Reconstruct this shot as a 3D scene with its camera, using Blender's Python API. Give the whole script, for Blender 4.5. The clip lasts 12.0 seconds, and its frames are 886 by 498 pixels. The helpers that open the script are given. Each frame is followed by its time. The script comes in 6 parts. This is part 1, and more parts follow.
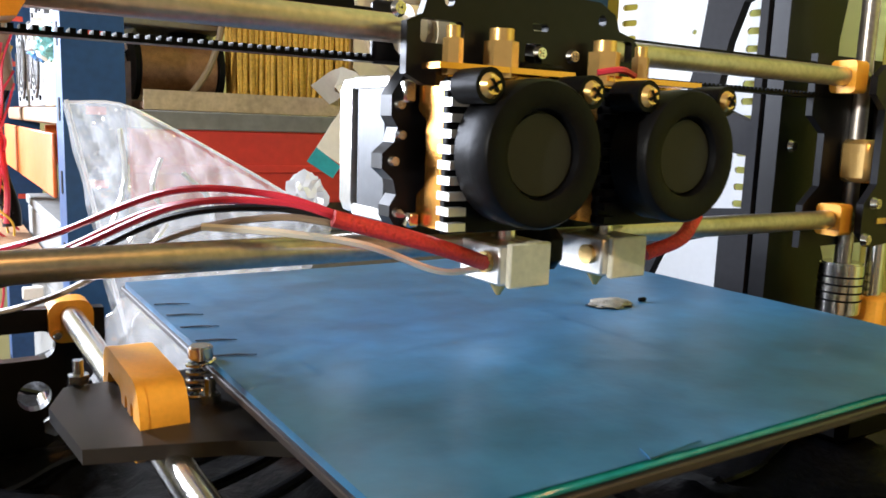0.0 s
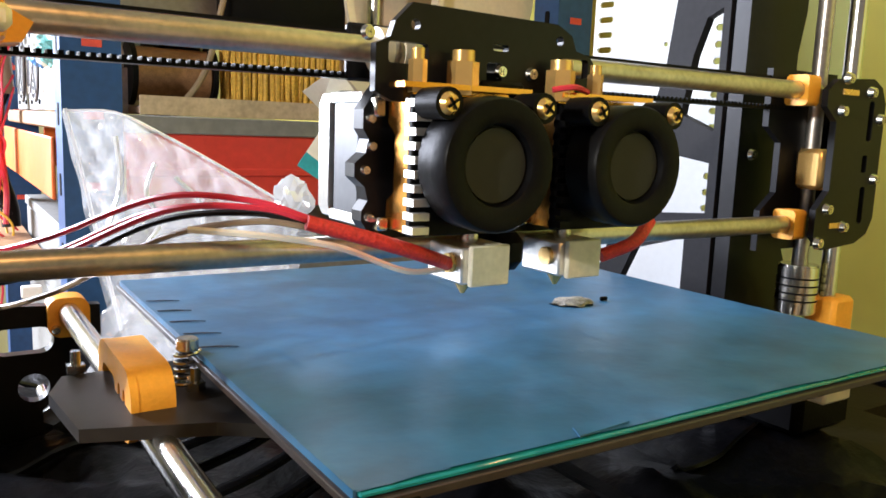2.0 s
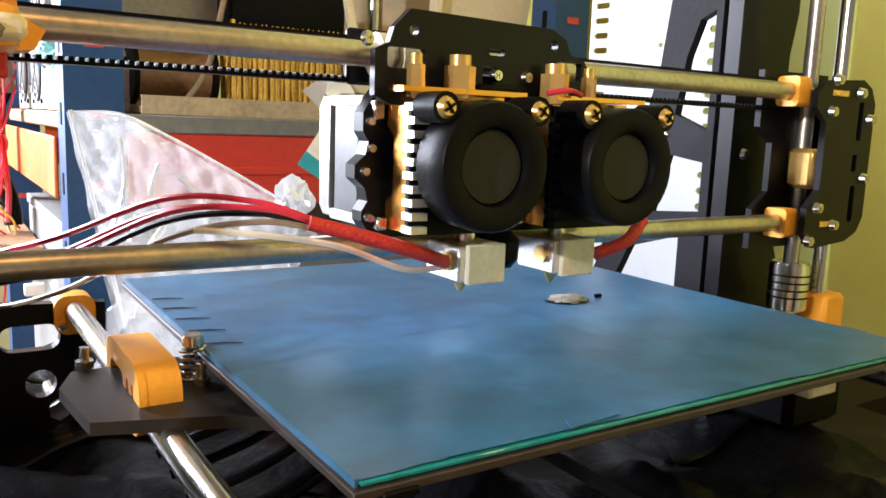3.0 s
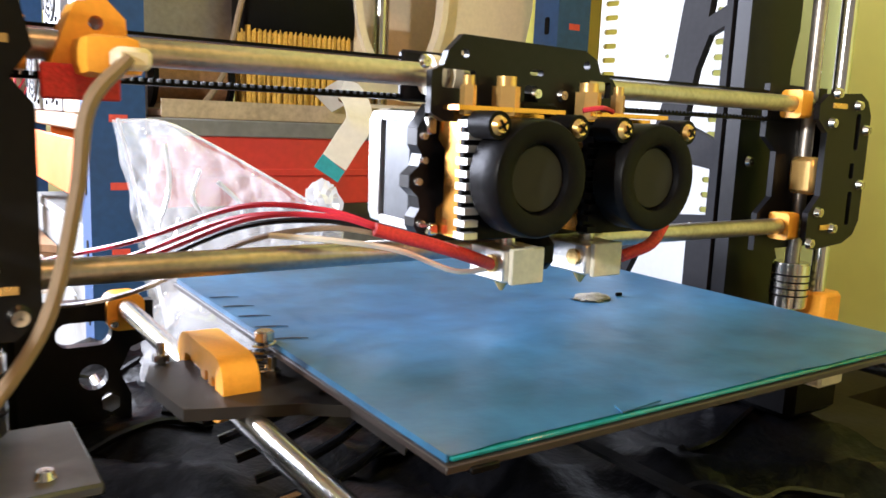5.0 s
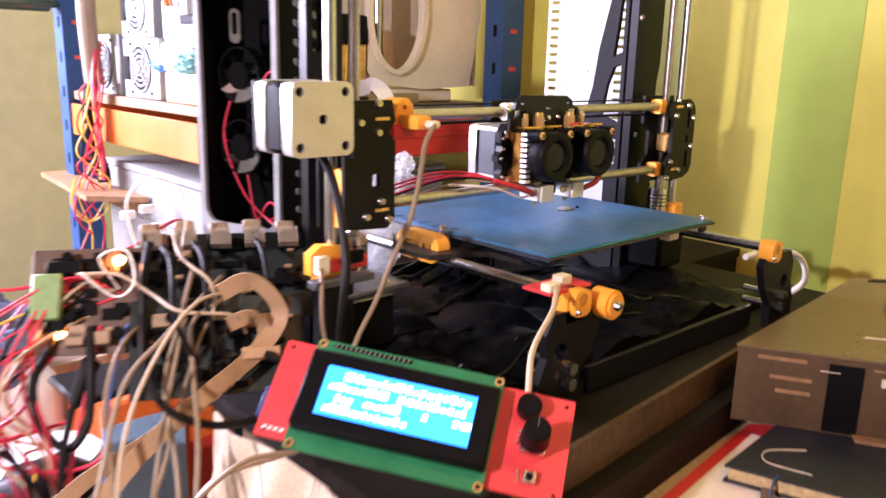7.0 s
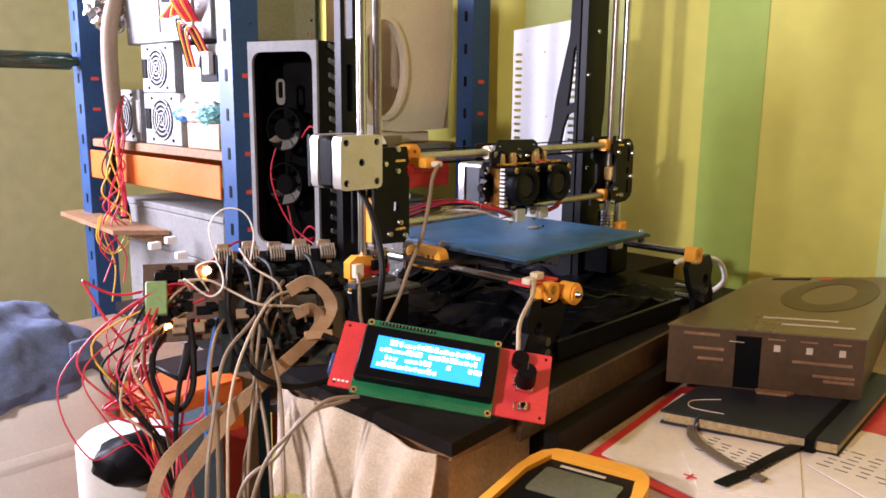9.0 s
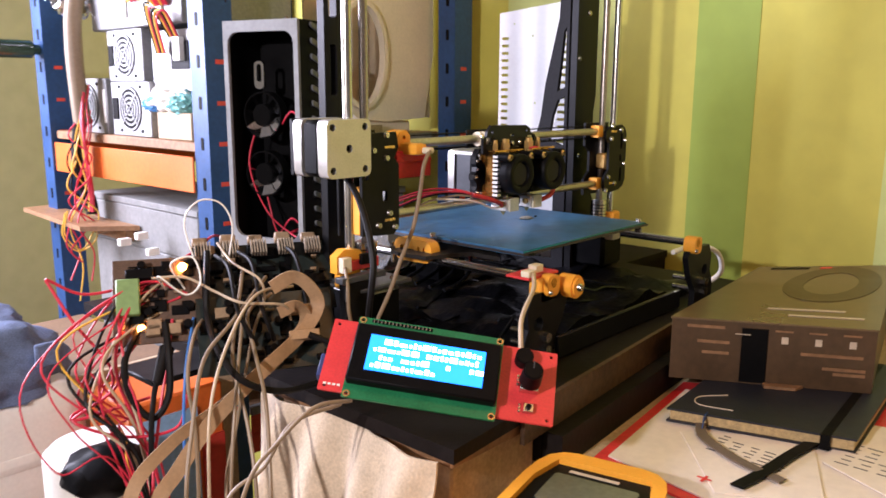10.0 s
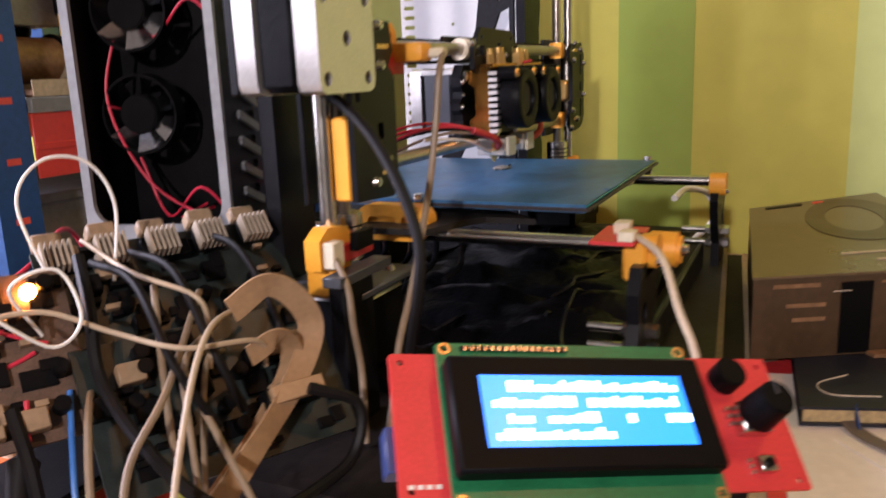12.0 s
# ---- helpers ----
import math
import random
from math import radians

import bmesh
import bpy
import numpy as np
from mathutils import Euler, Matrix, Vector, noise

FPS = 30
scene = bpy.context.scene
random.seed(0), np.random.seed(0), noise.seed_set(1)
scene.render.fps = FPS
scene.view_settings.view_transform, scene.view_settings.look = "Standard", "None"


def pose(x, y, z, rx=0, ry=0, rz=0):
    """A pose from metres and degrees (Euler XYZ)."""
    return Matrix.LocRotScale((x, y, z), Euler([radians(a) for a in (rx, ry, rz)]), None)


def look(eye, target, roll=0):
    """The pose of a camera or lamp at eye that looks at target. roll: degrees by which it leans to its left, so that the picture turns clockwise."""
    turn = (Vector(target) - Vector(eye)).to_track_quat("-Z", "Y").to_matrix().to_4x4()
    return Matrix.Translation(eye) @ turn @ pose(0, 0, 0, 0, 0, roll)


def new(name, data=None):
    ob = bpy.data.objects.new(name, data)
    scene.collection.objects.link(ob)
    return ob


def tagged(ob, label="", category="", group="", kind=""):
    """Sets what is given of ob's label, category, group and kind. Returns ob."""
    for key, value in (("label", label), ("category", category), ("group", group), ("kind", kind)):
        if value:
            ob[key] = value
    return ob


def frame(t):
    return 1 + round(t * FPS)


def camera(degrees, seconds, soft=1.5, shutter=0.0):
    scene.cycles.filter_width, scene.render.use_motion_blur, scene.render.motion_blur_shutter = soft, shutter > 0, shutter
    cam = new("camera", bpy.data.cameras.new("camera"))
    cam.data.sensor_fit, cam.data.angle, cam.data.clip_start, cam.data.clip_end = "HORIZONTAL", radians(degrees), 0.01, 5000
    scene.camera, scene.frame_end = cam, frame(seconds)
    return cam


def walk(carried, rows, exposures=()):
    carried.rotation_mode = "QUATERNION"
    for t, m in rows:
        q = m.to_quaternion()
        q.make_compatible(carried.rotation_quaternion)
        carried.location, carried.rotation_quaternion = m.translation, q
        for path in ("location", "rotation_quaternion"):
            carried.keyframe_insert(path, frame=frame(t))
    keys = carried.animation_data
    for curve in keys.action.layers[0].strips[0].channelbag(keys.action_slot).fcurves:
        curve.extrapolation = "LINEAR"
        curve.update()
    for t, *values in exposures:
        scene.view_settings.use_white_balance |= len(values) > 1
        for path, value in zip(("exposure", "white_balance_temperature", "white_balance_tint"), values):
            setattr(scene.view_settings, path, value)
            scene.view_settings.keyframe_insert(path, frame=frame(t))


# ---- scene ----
cam = camera(58.2, 12.0, soft=1.6, shutter=0.6)
PATH = [
    (0.0, 0.0462, -0.0400, 0.1960, 81.15, -1.95, -32.54),
    (0.5, 0.0471, -0.0554, 0.1944, 81.28, -1.76, -31.70),
    (1.0, 0.0476, -0.0579, 0.1940, 81.24, -1.99, -32.16),
    (1.5, 0.0469, -0.0568, 0.1953, 81.23, -1.94, -32.32),
    (2.0, 0.0432, -0.0613, 0.1995, 81.25, -2.19, -32.65),
    (2.5, 0.0412, -0.0660, 0.2016, 81.07, -2.11, -32.57),
    (3.0, 0.0398, -0.0673, 0.2012, 81.03, -2.13, -32.72),
    (5.0, 0.0102, -0.0748, 0.2063, 80.81, -2.38, -33.88),
    (5.5, -0.0304, -0.0992, 0.2235, 80.43, -2.56, -35.72),
    (6.0, -0.0902, -0.1464, 0.2305, 79.61, -1.60, -37.75),
    (6.5, -0.1835, -0.2015, 0.2466, 76.97, -1.36, -41.72),
    (7.0, -0.2879, -0.2639, 0.2570, 76.67, -1.45, -42.48),
    (9.0, -0.4324, -0.3613, 0.2737, 79.17, -0.56, -45.82),
    (9.5, -0.4312, -0.3512, 0.2730, 79.28, -0.99, -46.40),
    (10.0, -0.4148, -0.3224, 0.2639, 78.78, -0.27, -47.85),
    (10.5, -0.3840, -0.2593, 0.2554, 78.41, 0.72, -50.30),
    (11.0, -0.3568, -0.1885, 0.2428, 78.36, 0.49, -55.38),
    (11.5, -0.3251, -0.1182, 0.2320, 77.75, 2.00, -61.62),
    (12.0, -0.3087, -0.0506, 0.2089, 77.30, 2.21, -65.42),
]
walk(cam, [(t, pose(x, y, z, rx, ry, rz)) for t, x, y, z, rx, ry, rz in PATH], [(0.0, 0.15, 5900, 13), (3.0, 0.33, 6000, 16), (5.0, 0.5, 5900, 17), (6.0, 0.68, 5700, 30), (6.5, 0.62, 5800, 37), (7.0, 0.35, 5950, 42), (9.0, -0.3, 6000, 32), (11.0, -0.26, 5950, 29), (12.0, -0.58, 6050, 33)])

# ---- light ----
world = bpy.data.worlds.new("world")
scene.world = world
world.use_nodes = True
WN = world.node_tree.nodes
WN["Background"].inputs[0].default_value = (0.75, 0.85, 1.0, 1)
WN["Background"].inputs[1].default_value = 0.08


def area_lamp(name, eye, target, sx, sy, watts, colour, spread=180):
    d = bpy.data.lights.new(name, "AREA")
    d.shape, d.size, d.size_y, d.energy, d.color, d.spread = "RECTANGLE", sx, sy, watts, colour, radians(spread)
    ob = new(name, d)
    ob.matrix_world = look(eye, target)
    return ob


# daylight through the window in the wall behind the shelves, and the warm bulb of the room
area_lamp("window_daylight", (-0.6, 1.36, 0.6), (0.15, 0.2, 0.12), 0.55, 0.8, 72.0, (0.92, 0.95, 1.0))


def bulb(name, spot, watts, colour, size):
    d = bpy.data.lights.new(name, "POINT")
    d.energy, d.color, d.shadow_soft_size = watts, colour, size
    new(name, d).location = spot


bulb("room_bulb", (0.0, -0.7, 1.25), 15.0, (1.0, 0.48, 0.14), 0.05)
# added point light, out of view, for the strong light from the left
bulb("unseen_left_light", (-0.9, -0.08, 0.46), 38.0, (1.0, 0.95, 0.8), 0.02)

# ---- materials ----
MATS = {}


def mat(name, colour, rough=0.5, metal=0.0, var=0.12, scale=30.0, bump=0.0, coat=0.0, trans=0.0, glow=None, spec=0.5, alpha=1.0, per=0.0, fine=8.0):
    if name in MATS:
        return MATS[name]
    m = bpy.data.materials.new(name)
    m.use_nodes = True
    nt = m.node_tree
    b = nt.nodes["Principled BSDF"]
    L = nt.links.new
    b.inputs["Metallic"].default_value = metal
    b.inputs["Coat Weight"].default_value = coat
    b.inputs["Transmission Weight"].default_value = trans
    b.inputs["Specular IOR Level"].default_value = spec
    b.inputs["Alpha"].default_value = alpha
    tc = nt.nodes.new("ShaderNodeTexCoord")
    n1 = nt.nodes.new("ShaderNodeTexNoise")
    n1.inputs["Scale"].default_value, n1.inputs["Detail"].default_value = scale, 4
    n2 = nt.nodes.new("ShaderNodeTexNoise")
    n2.inputs["Scale"].default_value, n2.inputs["Detail"].default_value = scale * fine, 3
    L(tc.outputs["Object"], n1.inputs["Vector"])
    L(tc.outputs["Object"], n2.inputs["Vector"])
    add = nt.nodes.new("ShaderNodeMath")
    add.operation = "ADD"
    L(n1.outputs["Fac"], add.inputs[0])
    L(n2.outputs["Fac"], add.inputs[1])
    mr = nt.nodes.new("ShaderNodeMapRange")
    mr.inputs["From Min"].default_value, mr.inputs["From Max"].default_value = 0.7, 1.3
    mr.inputs["To Min"].default_value, mr.inputs["To Max"].default_value = 1 - var, 1 + var
    L(add.outputs[0], mr.inputs["Value"])
    mul = nt.nodes.new("ShaderNodeVectorMath")
    mul.operation = "SCALE"
    mul.inputs[0].default_value = colour
    L(mr.outputs[0], mul.inputs["Scale"])
    last = mul
    if per:
        oi = nt.nodes.new("ShaderNodeObjectInfo")
        mr3 = nt.nodes.new("ShaderNodeMapRange")
        mr3.inputs["To Min"].default_value, mr3.inputs["To Max"].default_value = 1 - per, 1 + per
        L(oi.outputs["Random"], mr3.inputs["Value"])
        m2 = nt.nodes.new("ShaderNodeVectorMath")
        m2.operation = "SCALE"
        L(mul.outputs[0], m2.inputs[0])
        L(mr3.outputs[0], m2.inputs["Scale"])
        last = m2
    L(last.outputs[0], b.inputs["Base Color"])
    mr2 = nt.nodes.new("ShaderNodeMapRange")
    mr2.inputs["To Min"].default_value, mr2.inputs["To Max"].default_value = max(0.02, rough - 0.1), min(1, rough + 0.1)
    L(n1.outputs["Fac"], mr2.inputs["Value"])
    L(mr2.outputs[0], b.inputs["Roughness"])
    if bump:
        bp = nt.nodes.new("ShaderNodeBump")
        bp.inputs["Strength"].default_value, bp.inputs["Distance"].default_value = bump, 0.002
        L(n2.outputs["Fac"], bp.inputs["Height"])
        L(bp.outputs[0], b.inputs["Normal"])
    if glow:
        b.inputs["Emission Color"].default_value = (*glow[:3], 1)
        b.inputs["Emission Strength"].default_value = glow[3]
    MATS[name] = m
    return m


WALLM = mat("lime_wall_paint", (0.62, 0.58, 0.1), 0.7, var=0.06, scale=4, bump=0.06)
# north wall: a greyer tone than the east wall's lime
WALLN = mat("dull_green_wall", (0.44, 0.43, 0.25), 0.75, var=0.08, scale=4, bump=0.06)
PALECORK = mat("pale_cork_board", (0.46, 0.31, 0.17), 0.7, var=0.2, scale=40, bump=0.1)
TANP = mat("tan_plug_plastic", (0.28, 0.19, 0.11), 0.5, var=0.25)
DSTEEL = mat("galvanised_dull_steel", (0.3, 0.3, 0.3), 0.42, metal=0.6, var=0.15, scale=25)
# tones for the wall's bands of shade (green) and daylight (pale), put into colour
GREENBAND = mat("green_shade_band", (0.34, 0.46, 0.075), 0.7, var=0.06, scale=4, bump=0.06)
PALEBAND = mat("pale_daylight_band", (0.6, 0.68, 0.24), 0.7, var=0.06, scale=4, bump=0.06)
# near-black on the unseen walls and ceiling, to cut bounced light
DARKW = mat("dark_unseen_wall", (0.13, 0.125, 0.11), 0.8, var=0.04, scale=4, bump=0.05)
FLOORM = mat("brown_floor_lino", (0.16, 0.1, 0.06), 0.6, var=0.25, scale=6)
WOOD = mat("brown_wood", (0.28, 0.15, 0.07), 0.55, var=0.3, scale=18, bump=0.1)
DWOOD = mat("dark_board", (0.011, 0.008, 0.007), 0.55, spec=0.15, var=0.3, scale=25, bump=0.1)
# worn brown edge, darkened in colour for the shade it lies in
EDGEW = mat("worn_shaded_wood_edge", (0.085, 0.045, 0.022), 0.5, var=0.45, scale=24, bump=0.15)
PALEW = mat("pale_chipboard", (0.5, 0.38, 0.24), 0.7, var=0.2, scale=30, bump=0.15)
BLACK = mat("black_acrylic", (0.007, 0.007, 0.008), 0.34, spec=0.18, var=0.2, scale=40)
BLACKM = mat("black_plastic", (0.0045, 0.0045, 0.005), 0.42, spec=0.08, var=0.2, scale=60, bump=0.05)
LOUVRE = mat("grey_louvre_paint", (0.16, 0.165, 0.17), 0.4, metal=0.2)
HUB = mat("grey_fan_hub", (0.015, 0.015, 0.0145), 0.6, spec=0.3, var=0.1)
MATTEB = mat("matte_black_acrylic", (0.014, 0.014, 0.016), 0.6, spec=0.12, var=0.2, scale=40)
GREYP = mat("dark_grey_painted_steel", (0.075, 0.08, 0.09), 0.38, metal=0.2, var=0.12, scale=40)
STEEL = mat("polished_steel", (0.62, 0.6, 0.56), 0.22, metal=1.0, var=0.08, scale=50)
ROD = mat("worn_steel_rod", (0.44, 0.4, 0.36), 0.33, metal=0.85, var=0.2, scale=60)
ALU = mat("cast_aluminium", (0.68, 0.66, 0.62), 0.38, metal=0.75, var=0.08, scale=80, bump=0.05)
BRASS = mat("brass", (0.8, 0.52, 0.18), 0.25, metal=0.7, var=0.1)
GOLD = mat("gold_anodised_aluminium", (0.72, 0.34, 0.07), 0.2, metal=0.97, var=0.1)
ORANGE = mat("orange_printed_plastic", (0.9, 0.4, 0.03), 0.42, var=0.06, scale=90, bump=0.06)
REDP = mat("red_circuit_board", (0.72, 0.05, 0.05), 0.4, var=0.1, scale=80)
GREENP = mat("green_circuit_board", (0.01, 0.16, 0.06), 0.35, var=0.2, scale=80)
DGREENP = mat("dark_green_circuit_board", (0.014, 0.022, 0.02), 0.4, var=0.4, scale=150)
CREAM = mat("cream_plastic", (0.78, 0.7, 0.52), 0.5, var=0.1)
WHITEP = mat("white_plastic", (0.82, 0.8, 0.74), 0.4, var=0.05)
INSUL = mat("cream_insulation_pad", (0.68, 0.64, 0.5), 0.8, var=0.1, scale=60, bump=0.04)
REDS = mat("red_glass_fibre_sleeve", (0.62, 0.035, 0.03), 0.6, var=0.25, scale=120, bump=0.3)
REDW = mat("red_wire_insulation", (0.6, 0.03, 0.06), 0.4)
BLUEW = mat("blue_wire_insulation", (0.05, 0.2, 0.6), 0.4)
YELW = mat("yellow_wire_insulation", (0.8, 0.5, 0.06), 0.4)
BLKW = mat("black_wire_insulation", (0.009, 0.008, 0.008), 0.5, spec=0.15)
GREYW = mat("grey_cable_sheath", (0.26, 0.19, 0.12), 0.45, var=0.1)
CREAMW = mat("cream_cable_sheath", (0.5, 0.39, 0.26), 0.45, var=0.1)
BEIGEW = mat("beige_ribbon_cable", (0.4, 0.25, 0.13), 0.5, var=0.12, scale=50)
BLUEST = mat("blue_painted_steel", (0.02, 0.07, 0.2), 0.4, metal=0.1, var=0.15, scale=20)
ORANGEST = mat("orange_painted_steel", (0.75, 0.15, 0.02), 0.4, var=0.1, scale=20)
# red of the crate panel, and of orange front beams with shade painted in
REDTONE = mat("red_card_shaded_orange", (0.6, 0.045, 0.03), 0.4, var=0.1, scale=20)
GREYBOX = mat("grey_card_box", (0.2, 0.2, 0.19), 0.6, var=0.15, scale=20)
TAPE = mat("blue_masking_tape", (0.03, 0.125, 0.255), 0.41, var=0.26, scale=11, bump=0.12)
GLASSE = mat("green_glass_edge", (0.02, 0.3, 0.32), 0.1, var=0.2, scale=30, trans=0.3)
HEATB = mat("dark_heated_bed_board", (0.03, 0.022, 0.02), 0.5, var=0.2)
YCARM = mat("brown_black_carriage_plate", (0.022, 0.019, 0.017), 0.45, spec=0.3, var=0.2)
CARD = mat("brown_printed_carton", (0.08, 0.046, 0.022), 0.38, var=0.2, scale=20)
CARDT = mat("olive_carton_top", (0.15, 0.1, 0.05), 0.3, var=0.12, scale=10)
PAPER = mat("white_paper", (0.85, 0.76, 0.66), 0.8, var=0.05, scale=20)
REDF = mat("red_plastic_folder", (0.75, 0.04, 0.04), 0.4)
NAVY = mat("dark_navy_notebook_cover", (0.012, 0.014, 0.024), 0.5, var=0.2, scale=60, bump=0.1)
PAGES = mat("yellowed_page_edges", (0.5, 0.36, 0.17), 0.8, var=0.3, scale=300)
INK = mat("dark_ink", (0.05, 0.04, 0.04), 0.7)
PALEINK = mat("pale_print", (0.6, 0.5, 0.38), 0.6)
FABRIC = mat("beige_cotton_cloth", (0.62, 0.5, 0.36), 0.9, var=0.15, scale=60, bump=0.3)
JEANS = mat("blue_denim", (0.12, 0.16, 0.27), 0.9, var=0.3, scale=90, bump=0.4)
BRISTLE = mat("yellow_bristles", (0.62, 0.36, 0.05), 0.7, var=0.3, scale=60, bump=0.3)
SCREEN = mat("lit_blue_screen", (0.05, 0.2, 0.6), 0.3, glow=(0.0, 0.24, 1.0, 3.4))
GLYPH = mat("lit_characters", (0.6, 0.9, 1.0), 0.3, glow=(0.7, 0.92, 1.0, 8.0))
LEDM = mat("orange_led", (1, 0.4, 0.05), 0.3, glow=(1.0, 0.33, 0.04, 160.0))
MMLCD = mat("grey_green_display", (0.12, 0.125, 0.08), 0.2)
CORK = mat("cardboard_brown", (0.2, 0.12, 0.065), 0.75, var=0.15, scale=30)
SHINY = mat("shiny_fan_blade", (0.75, 0.75, 0.77), 0.18, metal=1.0, var=0.1)
BLACKC = mat("black_crumpled_bag", (0.004, 0.004, 0.005), 0.36, spec=0.08, var=0.2, scale=20, bump=0.4)



def film(name, clear):
    """Thin crinkled plastic: see-through, lit from behind, with sharp glints."""
    m = bpy.data.materials.new(name)
    m.use_nodes = True
    nt = m.node_tree
    nt.nodes.remove(nt.nodes["Principled BSDF"])
    L = nt.links.new
    tr, tl, gl, df = (nt.nodes.new("ShaderNodeBsdf" + k) for k in ("Transparent", "Translucent", "Glossy", "Diffuse"))
    gl.inputs["Roughness"].default_value = 0.07
    for n in (tl, df):
        n.inputs["Color"].default_value = (0.95, 0.95, 0.95, 1)
    nz = nt.nodes.new("ShaderNodeTexNoise")
    nz.inputs["Scale"].default_value, nz.inputs["Detail"].default_value = 45, 3
    tc = nt.nodes.new("ShaderNodeTexCoord")
    L(tc.outputs["Object"], nz.inputs["Vector"])
    bp = nt.nodes.new("ShaderNodeBump")
    bp.inputs["Strength"].default_value, bp.inputs["Distance"].default_value = 0.35, 0.004
    L(nz.outputs["Fac"], bp.inputs["Height"])
    for n in (tl, gl, df):
        L(bp.outputs[0], n.inputs["Normal"])
    a, b, c = (nt.nodes.new("ShaderNodeMixShader") for _ in range(3))
    a.inputs[0].default_value, b.inputs[0].default_value, c.inputs[0].default_value = 0.4, 0.35, clear
    L(tl.outputs[0], a.inputs[1])
    L(df.outputs[0], a.inputs[2])
    L(a.outputs[0], b.inputs[1])
    L(gl.outputs[0], b.inputs[2])
    L(b.outputs[0], c.inputs[1])
    L(tr.outputs[0], c.inputs[2])
    L(c.outputs[0], nt.nodes["Material Output"].inputs["Surface"])
    return m


CLEAR = film("clear_crinkled_film", 0.64)
CLEARB = film("cloudy_film", 0.1)

# ---- mesh tools ----
BASE = {}


def tag_thing(name, base, label, category, group="", kind=""):
    e = new(name)
    e.location = base
    e.empty_display_size = 0.02
    BASE[e] = Vector(base)
    return tagged(e, label, category, group, kind)


def part(name, bm, material, parent=None, label="", smooth=True):
    me = bpy.data.meshes.new(name)
    if parent is not None:
        bmesh.ops.translate(bm, verts=bm.verts, vec=-BASE[parent])
    bmesh.ops.recalc_face_normals(bm, faces=bm.faces)
    bm.to_mesh(me)
    bm.free()
    for p in me.polygons:
        p.use_smooth = smooth
    if smooth:
        me.set_sharp_from_angle(angle=radians(40))
    me.materials.append(material)
    ob = new(name, me)
    if parent is not None:
        ob.parent = parent
        BASE[ob] = BASE[parent]
    if label:
        ob["label"] = label
    return ob


def thing(name, bm, material, label, category, group="", kind="", smooth=True):
    ob = part(name, bm, material, None, "", smooth)
    BASE[ob] = Vector((0, 0, 0))
    return tagged(ob, label, category, group, kind)


def box(x0, x1, y0, y1, z0, z1, bevel=0.0, bm=None, seg=1):
    bm = bm or bmesh.new()
    g = bmesh.ops.create_cube(bm, size=1.0, matrix=Matrix.Translation(((x0 + x1) / 2, (y0 + y1) / 2, (z0 + z1) / 2)) @ Matrix.Diagonal((x1 - x0, y1 - y0, z1 - z0, 1)))
    if bevel:
        es = list({e for v in g["verts"] for e in v.link_edges})
        bmesh.ops.bevel(bm, geom=es, offset=bevel, segments=seg, affect="EDGES", profile=0.6)
    return bm


def cyl(a, b, r, seg=20, r2=None, bm=None, bevel=0.0):
    bm = bm or bmesh.new()
    a, b = Vector(a), Vector(b)
    d = b - a
    m = Matrix.Translation((a + b) / 2) @ d.to_track_quat("Z", "Y").to_matrix().to_4x4()
    g = bmesh.ops.create_cone(bm, cap_ends=True, cap_tris=False, segments=seg, radius1=r, radius2=r if r2 is None else r2, depth=d.length, matrix=m)
    if bevel:
        es = [e for e in {e for v in g["verts"] for e in v.link_edges} if any(len(f.verts) > 4 for f in e.link_faces)]
        bmesh.ops.bevel(bm, geom=es, offset=bevel, segments=2, affect="EDGES")
    return bm


AX = {"x": lambda u, v, d: (d, u, v), "y": lambda u, v, d: (u, d, v), "z": lambda u, v, d: (u, v, d)}


def plate(loops, axis, a, b, bm=None):
    """A plate with holes: the loops' 2D outline and holes, from a to b along the axis."""
    bm = bm or bmesh.new()
    es, top = [], []
    for lp in loops:
        vs = [bm.verts.new(AX[axis](u, v, a)) for u, v in lp]
        es += [bm.edges.new((vs[k], vs[(k + 1) % len(vs)])) for k in range(len(vs))]
    g = bmesh.ops.triangle_fill(bm, edges=es, use_beauty=True)
    fs = [f for f in g["geom"] if isinstance(f, bmesh.types.BMFace)]
    ex = bmesh.ops.extrude_face_region(bm, geom=fs)
    vs = [v for v in ex["geom"] if isinstance(v, bmesh.types.BMVert)]
    bmesh.ops.translate(bm, verts=vs, vec=Vector(AX[axis](0, 0, b - a)))
    return bm


def ring(cx, cy, r, n=20, ry=None):
    ry = r if ry is None else ry
    return [(cx + r * math.cos(2 * math.pi * k / n), cy + ry * math.sin(2 * math.pi * k / n)) for k in range(n)]


def rrect(x0, x1, y0, y1, r, n=4):
    out = []
    for cx, cy, s in ((x1 - r, y1 - r, 0), (x0 + r, y1 - r, 90), (x0 + r, y0 + r, 180), (x1 - r, y0 + r, 270)):
        for k in range(n + 1):
            a = radians(s + 90 * k / n)
            out.append((cx + r * math.cos(a), cy + r * math.sin(a)))
    return out


def spline(pts, n=8):
    pts = [Vector(p) for p in pts]
    P = [2 * pts[0] - pts[1]] + pts + [2 * pts[-1] - pts[-2]]
    out = []
    for i in range(1, len(P) - 2):
        p0, p1, p2, p3 = P[i - 1:i + 3]
        for k in range(n):
            t = k / n
            out.append(0.5 * ((2 * p1) + (p2 - p0) * t + (2 * p0 - 5 * p1 + 4 * p2 - p3) * t * t + (3 * p1 - p0 - 3 * p2 + p3) * t ** 3))
    return out + [pts[-1]]


